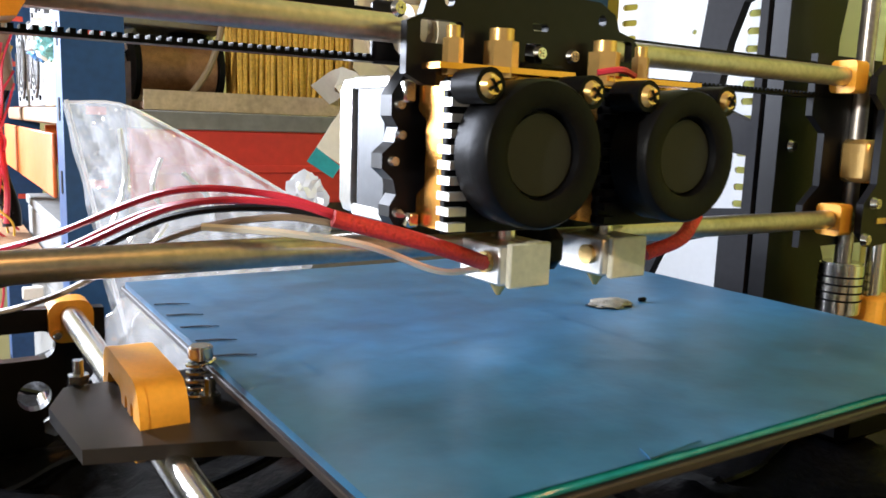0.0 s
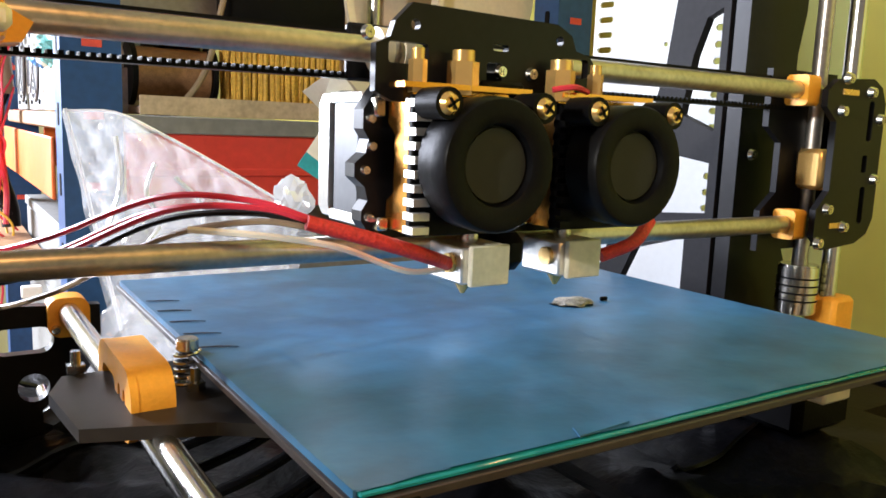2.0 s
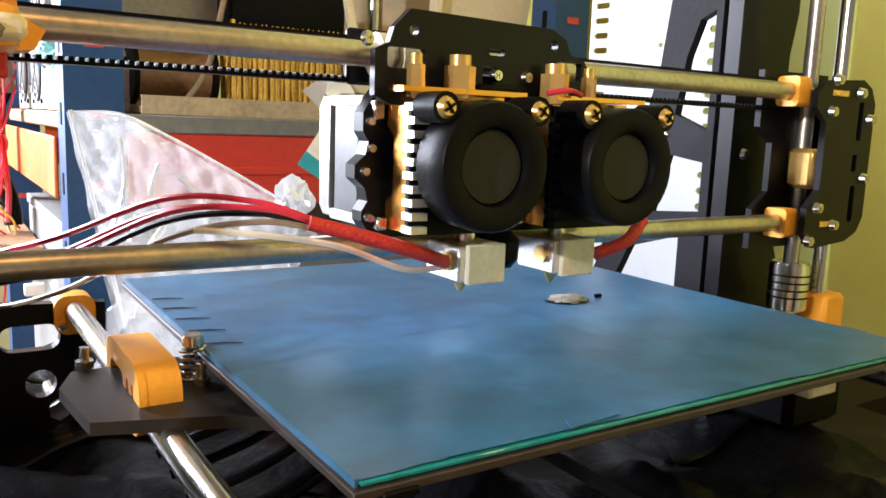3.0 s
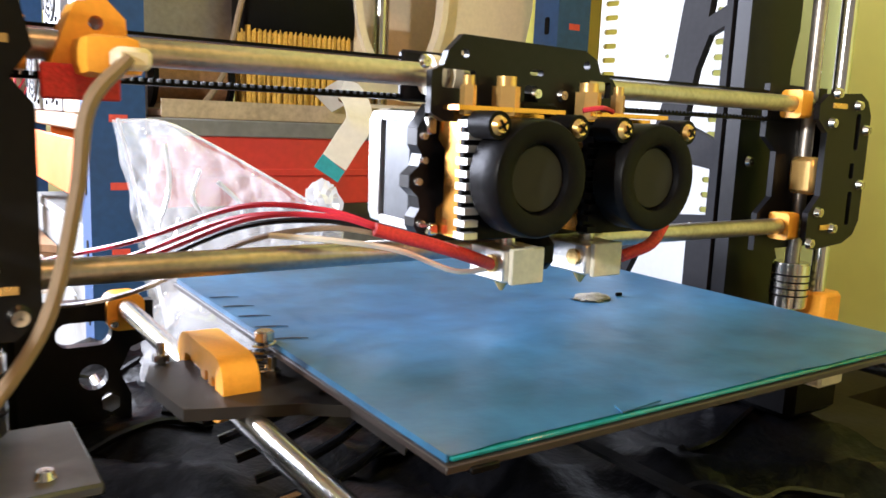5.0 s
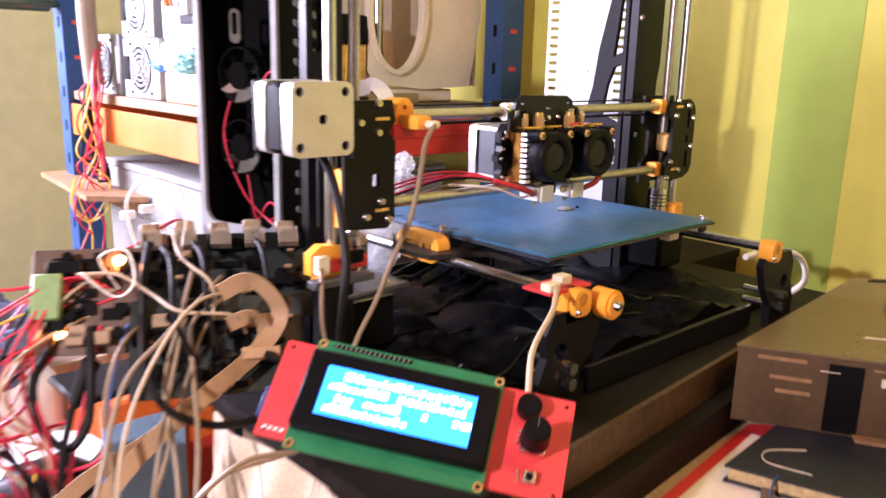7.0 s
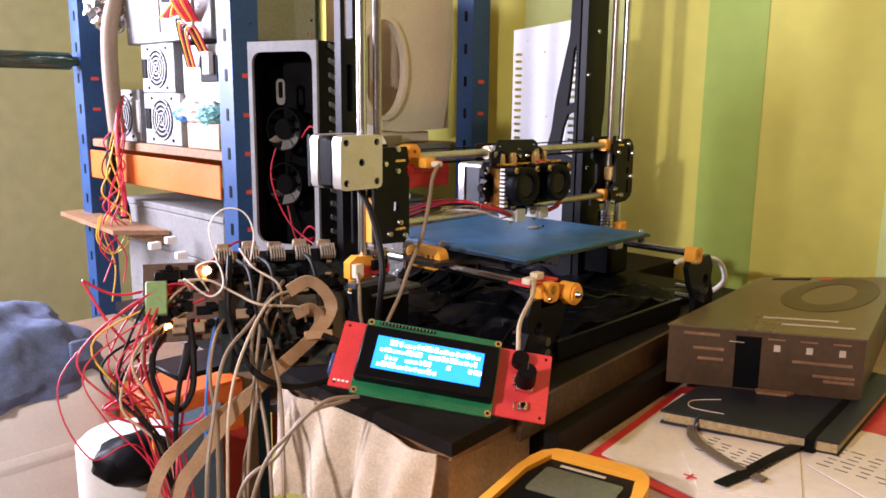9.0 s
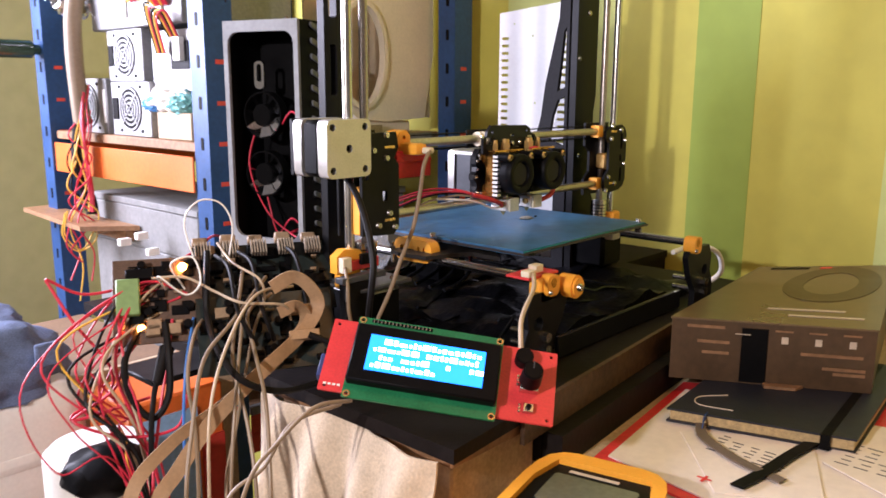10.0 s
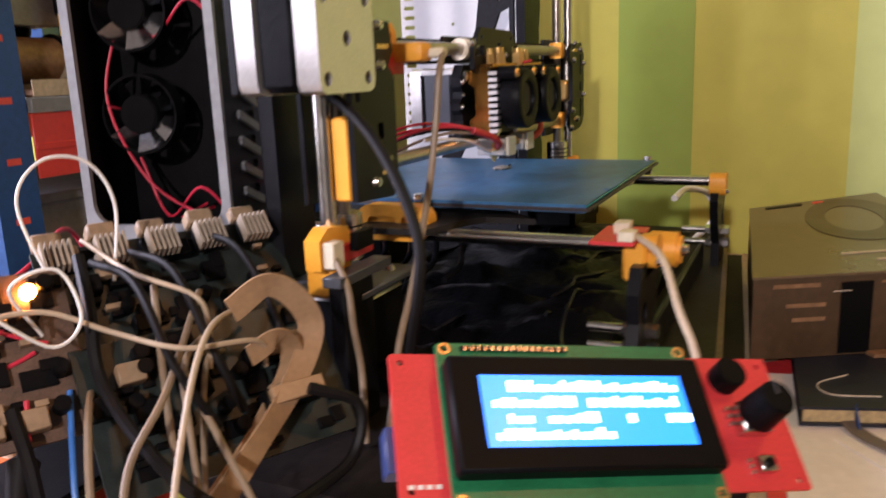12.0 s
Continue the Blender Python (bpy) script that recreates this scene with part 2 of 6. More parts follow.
def tube(pts, r, seg=8, n=8, flat=0.0, side=None, bm=None):
    """A cable along a smooth line; with flat, a ribbon of that half width and half thickness r."""
    bm = bm or bmesh.new()
    line = spline(pts, n)
    rows, up = [], Vector(side or (0.31, 0.2, 0.93))
    for i, p in enumerate(line):
        d = (line[min(i + 1, len(line) - 1)] - line[max(i - 1, 0)]).normalized()
        s = d.cross(up)
        s = s.normalized() if s.length > 1e-4 else d.orthogonal().normalized()
        u = s.cross(d).normalized()
        if not side:
            up = u
        if flat:
            rows.append([bm.verts.new(p + s * a + u * c) for a, c in ((flat, r), (-flat, r), (-flat, -r), (flat, -r))])
        else:
            rows.append([bm.verts.new(p + (s * math.cos(2 * math.pi * k / seg) + u * math.sin(2 * math.pi * k / seg)) * r) for k in range(seg)])
    m = len(rows[0])
    for a, b in zip(rows, rows[1:]):
        for k in range(m):
            bm.faces.new((a[k], a[(k + 1) % m], b[(k + 1) % m], b[k]))
    bm.faces.new(rows[0][::-1])
    bm.faces.new(rows[-1])
    return bm


def screw_head(parent, c, axis, r=0.0028, h=0.0018, name="screw", material=None):
    d = Vector({"x": (1, 0, 0), "y": (0, 1, 0), "z": (0, 0, 1)}[axis[-1]]) * (-1 if axis[0] == "-" else 1)
    c = Vector(c)
    bm = cyl(c, c + d * h, r, 14, r * 0.7)
    o = d.orthogonal().normalized()
    q = d.cross(o)
    for e, f in ((o, q), (q, o)):
        g = bmesh.ops.create_cube(bm, size=1.0)
        mm = Matrix((e, f, d)).transposed().to_4x4()
        mm.translation = c + d * h
        bmesh.ops.transform(bm, matrix=mm @ Matrix.Diagonal((r * 1.0, r * 0.25, 0.0006, 1)), verts=g["verts"])
    return part(name, bm, material or STEEL, parent)


# ---- the room ----
def structure(name, bm, m, label):
    return thing(name, bm, m, label, "", kind="structure", smooth=False)


structure("floor", box(-1.4, 0.7, -1.6, 1.5, -0.85, -0.75), FLOORM, "dark brown floor of the room")
structure("ceiling", box(-1.4, 0.7, -1.6, 1.5, 1.6, 1.7), DARKW, "dark unseen ceiling that cuts bounced light")
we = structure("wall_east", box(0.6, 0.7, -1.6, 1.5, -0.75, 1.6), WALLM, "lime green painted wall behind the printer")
BASE[we] = Vector((0, 0, 0))
# bands of shade and daylight, laid on the wall as coloured strips
for y0, y1, m in ((0.069, 0.15, GREENBAND), (-0.5, -0.085, PALEBAND), (0.27, 0.46, PALEBAND)):
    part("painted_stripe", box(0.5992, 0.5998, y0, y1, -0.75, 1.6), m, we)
structure("wall_north", plate([[(-1.3, -0.75), (0.6, -0.75), (0.6, 1.6), (-1.3, 1.6)], [(-0.85, 0.2), (-0.2, 0.2), (-0.2, 1.05), (-0.85, 1.05)]], "y", 1.4, 1.5), WALLN, "dull green wall with a window opening")
structure("wall_south", box(-1.4, 0.6, -1.6, -1.5, -0.75, 1.6), DARKW, "plain dark unseen wall that cuts bounced light")
structure("wall_west", box(-1.4, -1.3, -1.5, 1.5, -0.75, 1.6), DARKW, "plain dark unseen wall that cuts bounced light")
wn = tag_thing("window_1", (-0.525, 1.45, 0.2), "white framed window with daylight behind", "window", kind="structure")
part("window_frame", plate([[(-0.849, 0.201), (-0.201, 0.201), (-0.201, 1.049), (-0.849, 1.049)], [(-0.81, 0.24), (-0.54, 0.24), (-0.54, 1.01), (-0.81, 1.01)], [(-0.51, 0.24), (-0.24, 0.24), (-0.24, 1.01), (-0.51, 1.01)]], "y", 1.44, 1.48), WHITEP, wn)

# desk under everything on the right, and the wooden cabinet that carries the printer's corner
desk = tag_thing("desk", (0.28, -0.2, -0.75), "pale wooden desk with papers on it", "desk")
part("tabletop", plate([[(-0.15, -0.75), (0.595, -0.75), (0.595, 0.55), (0.03, 0.55), (0.03, -0.036), (0.0, -0.042), (-0.15, -0.064)]], "z", -0.03, 0.0), PALEW, desk, smooth=False)
for lx in (0.07, 0.54):
    for ly in (-0.7, 0.5):
        part("leg", box(lx - 0.025, lx + 0.025, ly - 0.025, ly + 0.025, -0.75, -0.03, 0.003), PALEW, desk)

cab = tag_thing("wooden_cabinet", (-0.02, 0.2, -0.75), "brown wooden cabinet under the printer's corner", "cabinet")
part("body", box(-0.062, 0.028, -0.012, 0.165, -0.75, 0.038, 0.002), PALECORK, cab)
part("top_rail", box(-0.066, 0.028, -0.016, 0.165, 0.03, 0.04, 0.001), WOOD, cab)

base = tag_thing("black_plinth", (0.25, 0.2, 0.0), "black wooden plinth standing on the desk", "plinth")
part("body", plate([[(0.03, -0.0165), (0.479, 0.021), (0.479, 0.172), (0.591, 0.172), (0.591, 0.46), (0.03, 0.46)]], "z", 0.0, 0.04), DWOOD, base, smooth=False)
# extra black panel over the bare desk strip in front of the plinth
part("front_panel", plate([[(0.031, -0.034), (0.478, 0.004), (0.478, 0.0205), (0.031, -0.017)]], "z", 0.0, 0.0255), DWOOD, base, "black lower front panel", smooth=False)

bd = tag_thing("printer_board", (0.2, 0.2, 0.03), "dark board with a worn wooden front edge, under the printer", "board")
part("panel", plate([[(-0.076, -0.026), (0.48, 0.02), (0.48, 0.17), (0.592, 0.17), (0.592, 0.48), (-0.076, 0.48)]], "z", 0.0402, 0.05), DWOOD, bd, smooth=False)
part("edge_strip", plate([[(0.0, -0.0235), (0.48, 0.0165), (0.48, 0.02), (0.0, -0.0197)]], "z", 0.026, 0.0515), EDGEW, bd, "worn brown wooden edge", smooth=False)

# crumpled black sheet under the printer's bed
bm = bmesh.new()
NX, NY = 34, 40
gv = []
for i in range(NX + 1):
    for j in range(NY + 1):
        x, y = 0.02 + 0.37 * i / NX, 0.04 + 0.38 * j / NY
        q = noise.noise(Vector((x * 20, y * 13, 0.3)))
        r2 = abs(noise.noise(Vector((x * 26 + y * 18, y * 11 - x * 9, 2.3))))
        gv.append(bm.verts.new((x, y, 0.054 + 0.016 * abs(q) + 0.02 * r2)))
for i in range(NX):
    for j in range(NY):
        a = i * (NY + 1) + j
        bm.faces.new((gv[a], gv[a + NY + 1], gv[a + NY + 2], gv[a + 1]))
ex = bmesh.ops.extrude_face_region(bm, geom=bm.faces[:])
for v in ex["geom"]:
    if isinstance(v, bmesh.types.BMVert):
        v.co.z = 0.0505
bb = tag_thing("black_plastic_sheet", (0.2, 0.22, 0.05), "crumpled shiny black plastic sheet lying under the printer", "plastic sheet")
part("sheet", bm, BLACKC, bb)
CREASE = mat("glossy_black_crease", (0.008, 0.008, 0.009), 0.3, spec=0.25)
rf = random.Random(21)
for k in range(16):
    x0, y0 = (0.04, 0.1, 0.17, 0.25, 0.3)[k % 5] + rf.uniform(-0.015, 0.015), 0.06 + 0.021 * k
    a = rf.uniform(-0.5, 0.35)
    pts = []
    for q in range(5):
        x, y = x0 + 0.02 * q * math.cos(a), y0 + 0.02 * q * math.sin(a) + rf.uniform(-0.004, 0.004)
        h = 0.016 * abs(noise.noise(Vector((x * 20, y * 13, 0.3)))) + 0.02 * abs(noise.noise(Vector((x * 26 + y * 18, y * 11 - x * 9, 2.3))))
        pts.append((x, y, 0.0552 + h))
    part("crease", tube(pts, 0.0009, 6, 5, 0.0016, (0.2, 1.0, 0.6)), CREASE, bb, "sharp glossy crease")

# beige cloth hanging over the cabinet's side
bm = bmesh.new()
gv = []
for i in range(41):
    for j in range(17):
        u, v = i / 40, j / 16
        y = 0.17 - 0.185 * u
        fold = 0.006 * math.sin(u * 26 + 1.5 * math.sin(v * 2)) * (0.25 + v)
        low = -0.04 + 0.036 * u * u + 0.006 * noise.noise(Vector((u * 30, 0, 0)))
        top = 0.0395
        x = -0.078 - 0.012 * v + fold - 0.006 * math.sin(u * 9)
        gv.append(bm.verts.new((x, y, top + (low - top) * v)))
for i in range(40):
    for j in range(16):
        a = i * 17 + j
        bm.faces.new((gv[a], gv[a + 17], gv[a + 18], gv[a + 1]))
ex = bmesh.ops.extrude_face_region(bm, geom=bm.faces[:])
for v in ex["geom"]:
    if isinstance(v, bmesh.types.BMVert):
        v.co.x += 0.0015
cloth = tag_thing("cloth", (-0.08, 0.08, -0.05), "beige cotton cloth with a frayed hem hanging over the cabinet", "cloth")
part("sheet", bm, FABRIC, cloth)
for k in range(5):
    y = 0.15 - 0.022 * k
    part("loose_thread", tube([(-0.088, y, -0.032 + 0.003 * k), (-0.09, y + 0.003, -0.043 + 0.003 * k), (-0.089, y - 0.002, -0.053 + 0.003 * k)], 0.0005, 5, 4), FABRIC, cloth)

# ---- the printer ----
CX, BY = 0.157, 0.022
pr = tag_thing("printer", (0.2, 0.15, 0.05), "black acrylic 3D printer with twin print heads and blue bed", "3D printer")

# main frame: two uprights and a crossbar
part("frame_upright", plate([[(0.357, 0.05), (0.4, 0.05), (0.4, 0.14), (0.395, 0.15), (0.395, 0.24), (0.399, 0.26), (0.399, 0.56), (0.357, 0.56)]], "y", 0.176, 0.184), BLACK, pr, smooth=False)
part("frame_upright", plate([[(-0.001, 0.05), (0.027, 0.05), (0.027, 0.56), (-0.001, 0.56)], rrect(0.004, 0.012, 0.32, 0.5, 0.003), rrect(0.004, 0.012, 0.26, 0.3, 0.003)], "y", 0.178, 0.186), BLACK, pr, smooth=False)
part("frame_crossbar", box(0.027, 0.357, 0.177, 0.185, 0.5, 0.56, 0.001), BLACK, pr)
for c in ((0.367, 0.176, 0.192), (0.385, 0.176, 0.11), (0.362, 0.176, 0.3), (0.38, 0.176, 0.35)):
    screw_head(pr, c, "-y", 0.003)

# side braces with triangular cut-outs, behind the frame
for bx, nm in ((0.356, "r"),):
    out = [(0.186, 0.05), (0.33, 0.05), (0.3, 0.085), (0.262, 0.12), (0.235, 0.19), (0.222, 0.235), (0.217, 0.272), (0.2, 0.345), (0.196, 0.44), (0.186, 0.44)]
    h0 = [(0.202, 0.07), (0.29, 0.066), (0.255, 0.1), (0.235, 0.14), (0.202, 0.15)]
    h1 = [(0.191, 0.163), (0.222, 0.16), (0.213, 0.19), (0.191, 0.187)]
    h2 = [(0.19, 0.202), (0.2105, 0.21), (0.2055, 0.238), (0.199, 0.255), (0.19, 0.259)]
    h3 = [(0.19, 0.269), (0.2005, 0.264), (0.197, 0.292), (0.1935, 0.33), (0.19, 0.335)]
    part("side_brace", plate([out, h0, h1, h2, h3], "x", bx, bx + 0.005), MATTEB, pr, "black brace with triangular cut-outs" if nm == "r" else "", smooth=False)
    for yy, zz in ((0.2, 0.157), (0.215, 0.2), (0.25, 0.06)):
        screw_head(pr, (bx - 0.0001, yy, zz), "-x", 0.0018, 0.001)

# foot plates front and back, with arches and holes
for y0 in (0.02, 0.292):
    for k, (x0, x1) in enumerate(((0.055, 0.13), (0.29, 0.372))):
        inner = x1 if k == 0 else x0
        s = 1 if k == 0 else -1
        o = x0 if k == 0 else x1
        lp = [(o, 0.05), (o + s * 0.04, 0.05), (o + s * 0.04, 0.068), (o + s * 0.052, 0.084), (o + s * 0.06, 0.104), (o + s * 0.055, 0.112), (o + s * 0.012, 0.112), (o + s * 0.005, 0.1), (o + s * 0.007, 0.085), (o, 0.07)]
        cut = [ring(o + s * 0.02, 0.087, 0.006)]
        if k == 0 and y0 > 0.2:
            lp = [(0.04, 0.05), (0.091, 0.05), (0.091, 0.077), (0.086, 0.088), (0.091, 0.099), (0.101, 0.103), (0.101, 0.12), (0.06, 0.122), (0.04, 0.119)]
            cut.append(rrect(0.06, 0.083, 0.1015, 0.1125, 0.005))
        yf = y0 - (0.009 if k == 1 and y0 < 0.2 else 0)
        part("foot_plate", plate([lp] + cut, "y", yf, yf + 0.006), BLACK, pr, smooth=False)
        for zz in (0.066, 0.076):
            part("nut", cyl((o + s * 0.026, yf - 0.006, zz), (o + s * 0.026, yf + 0.012, zz), 0.0042, 6), STEEL, pr)
            part("threaded_rod", cyl((o + s * 0.026, yf + 0.012, zz), (o + s * 0.026, yf + 0.03, zz), 0.0028, 12), STEEL, pr)
    part("foot_beam", box(0.105, 0.322, y0 + 0.001, y0 + 0.005, 0.051, 0.07, 0.001), BLACK, pr)

# y rods with orange holders
for xx in (0.0885, 0.323):
    part("y_rod", cyl((xx, 0.006 if xx > 0.2 else 0.016, 0.1185), (xx, 0.303, 0.1185), 0.004, 20), STEEL, pr, "bright steel rod")
    for y0 in (0.006 if xx > 0.2 else 0.016, 0.288):
        h = part("rod_holder", plate([rrect(xx - 0.008, xx + 0.008, 0.108, 0.1245, 0.005)], "y", y0, y0 + 0.012), ORANGE, pr, "orange printed rod holder")
        screw_head(h, (xx - 0.005, y0, 0.1115), "-y", 0.002, 0.002)
part("tensioner", cyl((0.112, 0.008, 0.112), (0.112, 0.026, 0.112), 0.0095, 18, bevel=0.002), ORANGE, pr, "orange printed belt tensioner")
screw_head(pr, (0.112, 0.0079, 0.112), "-y", 0.0035, 0.003)
screw_head(pr, (0.127, 0.0199, 0.108), "-y", 0.0035, 0.003)
# y end stop on the front left holder
ys = part("y_end_stop", box(0.066, 0.106, 0.024, 0.046, 0.1225, 0.1245, 0.0003), REDP, pr, "small red end stop board")
part("connector", box(0.066, 0.076, 0.024, 0.032, 0.1245, 0.1295, 0.0006), CREAM, ys)
part("connector", box(0.084, 0.094, 0.03, 0.038, 0.1245, 0.1305, 0.0006), CREAM, ys)
part("stop_bracket", box(0.076, 0.1, 0.02, 0.032, 0.102, 0.1225, 0.002), ORANGE, pr)
# y belt and motor
part("y_belt", box(0.207, 0.213, 0.03, 0.28, 0.092, 0.0935), BLACKM, pr)
part("y_motor", box(0.2, 0.242, 0.235, 0.277, 0.06, 0.1, 0.004), BLACKM, pr)

# y carriage plate with arms, bearings, bed
cy = 0.036 + BY
lp = [(0.112, cy + 0.03), (0.14, cy + 0.06), (0.26, cy + 0.06), (0.285, cy + 0.03), (0.33, cy + 0.032), (0.34, cy + 0.045), (0.337, cy + 0.085), (0.3, cy + 0.095), (0.28, cy + 0.12), (0.3, cy + 0.15), (0.337, cy + 0.155), (0.34, cy + 0.19), (0.28, cy + 0.185), (0.14, cy + 0.185), (0.135, cy + 0.15), (0.128, cy + 0.145), (0.125, cy + 0.13), (0.118, cy + 0.125), (0.072, cy + 0.122), (0.067, cy + 0.108), (0.07, cy + 0.078), (0.1, cy + 0.068), (0.112, cy + 0.06)]
part("carriage_plate", plate([lp, ring(0.21, cy + 0.11, 0.025)], "z", 0.1215, 0.125), YCARM, pr, smooth=False)
for bx, byy in ((0.0885, cy + 0.106),):
    b = part("bearing_holder", plate([rrect(byy - 0.023, byy + 0.023, 0.1145, 0.135, 0.0085), rrect(byy - 0.002, byy + 0.016, 0.1215, 0.1285, 0.003), rrect(byy - 0.009, byy - 0.006, 0.1205, 0.1285, 0.0014), rrect(byy - 0.0155, byy - 0.0125, 0.1205, 0.1285, 0.0014)], "x", bx - 0.0056, bx - 0.0036), ORANGE, pr, "orange printed bearing holder")
    part("core", plate([rrect(byy - 0.0229, byy + 0.0229, 0.1146, 0.1349, 0.0085)], "x", bx - 0.0036, bx + 0.0056), ORANGE, b)
    for dx, dy in ((-0.0125, 0.018), (0.0135, -0.012)):
        part("bolt", cyl((bx + dx, byy + dy, 0.1125), (bx + dx, byy + dy, 0.1315), 0.0014, 10), STEEL, pr)
        part("nut", cyl((bx + dx, byy + dy, 0.1252), (bx + dx, byy + dy, 0.1275), 0.0028, 6), STEEL, pr)
B0, B1, BX0, BX1 = 0.034 + BY, 0.24 + BY, 0.104, 0.309
part("heated_bed", box(BX0 - 0.002, BX1 + 0.002, B0 - 0.001, B1, 0.1318, 0.1338, 0.0003), HEATB, pr)
gl = part("bed_glass", box(BX0, BX1, B0, B1, 0.134, 0.1352, 0.0004), GLASSE, pr, "clear glass sheet with a green edge")
# strips of blue tape over the glass, slightly uneven, torn at the front
random.seed(4)
edges = [BX0 - 0.0004, BX0 + 0.019, BX0 + 0.066, BX0 + 0.113, BX0 + 0.16, BX1 - 0.0006]
for k in range(5):
    bm = bmesh.new()
    a, b = edges[k], edges[k + 1] + (0.0008 if k < 4 else 0)
    n = 26
    rows = []
    zt = 0.13545 + 0.00008 * (k % 2)
    for j in range(n + 1):
        y = B0 + 0.0007 + (B1 - B0 - 0.0014) * j / n
        rows.append([bm.verts.new((x + random.uniform(-1, 1) * 0.00025, y + (random.uniform(-0.0003, 0.0006) if j == 0 else 0), zt + random.uniform(0, 0.00012))) for x in (a, (2 * a + b) / 3, (a + 2 * b) / 3, b)])
    for p, q in zip(rows, rows[1:]):
        for i in range(3):
            bm.faces.new((p[i], p[i + 1], q[i + 1], q[i]))
    part("tape_strip", bm, TAPE, gl, "blue masking tape strip")
# tears along the tape's edge, their shade drawn as dark slivers
for k in range(5):
    y = B0 + 0.1 + 0.016 * k
    part("tape_crease", plate([[(BX0 + 0.0002, y), (BX0 + 0.006, y - 0.0012), (BX0 + 0.0105, y - 0.0032), (BX0 + 0.0062, y - 0.0004), (BX0 + 0.0002, y + 0.0007)]], "z", 0.1357, 0.1359), NAVY, gl, "tear in the tape, its shade painted dark", smooth=False)
# torn piece of tape at the front edge
part("tape_flap", plate([[(BX0 + 0.052, B0 + 0.0005), (BX0 + 0.068, B0 + 0.002), (BX0 + 0.06, B0 + 0.0062), (BX0 + 0.054, B0 + 0.005)]], "z", 0.1357, 0.1361), TAPE, gl)
# leftover plastic on the bed
bm = bmesh.new()
bmesh.ops.create_icosphere(bm, subdivisions=3, radius=1.0)
for v in bm.verts:
    q = 1 + 0.4 * noise.noise(v.co * 2.3)
    v.co = Vector((0.2444 + v.co.x * 0.0085 * q, 0.1355 + BY + v.co.y * 0.006 * q, 0.1358 + max(0, v.co.z) * 0.002 * q))
part("plastic_residue", bm, mat("grey_residue", (0.4, 0.36, 0.31), 0.6, var=0.5, scale=300, bump=0.3), gl, "smear of leftover grey plastic")
part("plastic_crumb", box(0.2575, 0.261, 0.134 + BY, 0.1355 + BY, 0.1357, 0.1372, 0.0004), BLACKM, gl)
# corner screws with springs
for sx, sy in ((0.1008, 0.1335 + BY), (BX1 - 0.005, B0 + 0.006), (BX1 - 0.005, B1 - 0.006)):
    part("bed_screw", cyl((sx, sy, 0.1358), (sx, sy, 0.1392), 0.0031, 16, bevel=0.0004), STEEL, pr)
    part("spring", tube([(sx + 0.0034 * math.cos(a * 0.9), sy + 0.0034 * math.sin(a * 0.9), 0.1253 + (0.0105 if sx < BX0 else 0.004) * a / 36) for a in range(37)], 0.0005, 5, 2), STEEL, pr)
part("front_clip", box(BX0 + 0.004, BX0 + 0.012, B0 - 0.0018, B0 + 0.0015, 0.1308, 0.1326, 0.0004), BLACKM, pr, "small black clip")
part("folded_tape", box(BX0 - 0.0009, BX0 - 0.0002, B0 + 0.001, B1 - 0.002, 0.1312, 0.1356), TAPE, gl)
GLOSSB = mat("glossy_black_sleeve", (0.006, 0.006, 0.007), 0.22, spec=0.5)
for k in range(5):
    part("bed_cable", tube([(0.099, 0.212 - 0.018 * k, 0.089), (0.109 + 0.002 * k, 0.21 - 0.018 * k, 0.093), (0.126 + 0.002 * k, 0.212 - 0.017 * k, 0.096), (0.148, 0.222 - 0.018 * k, 0.101), (0.185, 0.215 - 0.008 * k, 0.11), (0.215, 0.2, 0.118)], 0.0019, 8), GLOSSB, pr, "shiny black sleeved cable under the bed")
part("bed_connector", box(0.262, 0.276, 0.044 + BY, 0.054 + BY, 0.122, 0.1285, 0.001), CREAM, pr)

# x rods, belt, x ends
for zz in (0.2208, 0.1628):
    part("x_rod", cyl((0.028, 0.15, zz), (0.372, 0.15, zz), 0.0038, 24), ROD, pr, "dull steel guide rod")
part("x_belt", box(0.03, 0.375, 0.1585, 0.1645, 0.2258, 0.2268), BLACKM, pr)
xb = part("x_belt", box(0.03, 0.375, 0.158, 0.164, 0.2125, 0.2134), BLACKM, pr)
bm = bmesh.new()
for k in range(140):
    box(0.032 + 0.00245 * k, 0.0333 + 0.00245 * k, 0.158, 0.164, 0.2133, 0.2145, bm=bm)
part("belt_teeth", bm, BLACKM, xb)

lp = [(0.371, 0.226), (0.364, 0.221), (0.364, 0.214), (0.372, 0.208), (0.372, 0.178), (0.364, 0.17), (0.364, 0.158), (0.372, 0.152)] + [(0.396, 0.154), (0.405, 0.158), (0.409, 0.165), (0.409, 0.217), (0.405, 0.224), (0.398, 0.2275)]
hol = [rrect(0.396, 0.4, 0.2, 0.218, 0.0015, 2), rrect(0.396, 0.4, 0.163, 0.18, 0.0015, 2), rrect(0.395, 0.399, 0.186, 0.194, 0.001, 2)]
xr = part("x_end_plate", plate([lp] + hol, "y", 0.139, 0.142), BLACK, pr, smooth=False)
part("x_end_plate", plate([[(0.352, 0.23), (0.352, 0.205), (0.362, 0.198), (0.362, 0.176), (0.352, 0.168), (0.352, 0.15), (0.4, 0.15), (0.4, 0.23)]], "y", 0.158, 0.161), BLACK, pr, smooth=False)
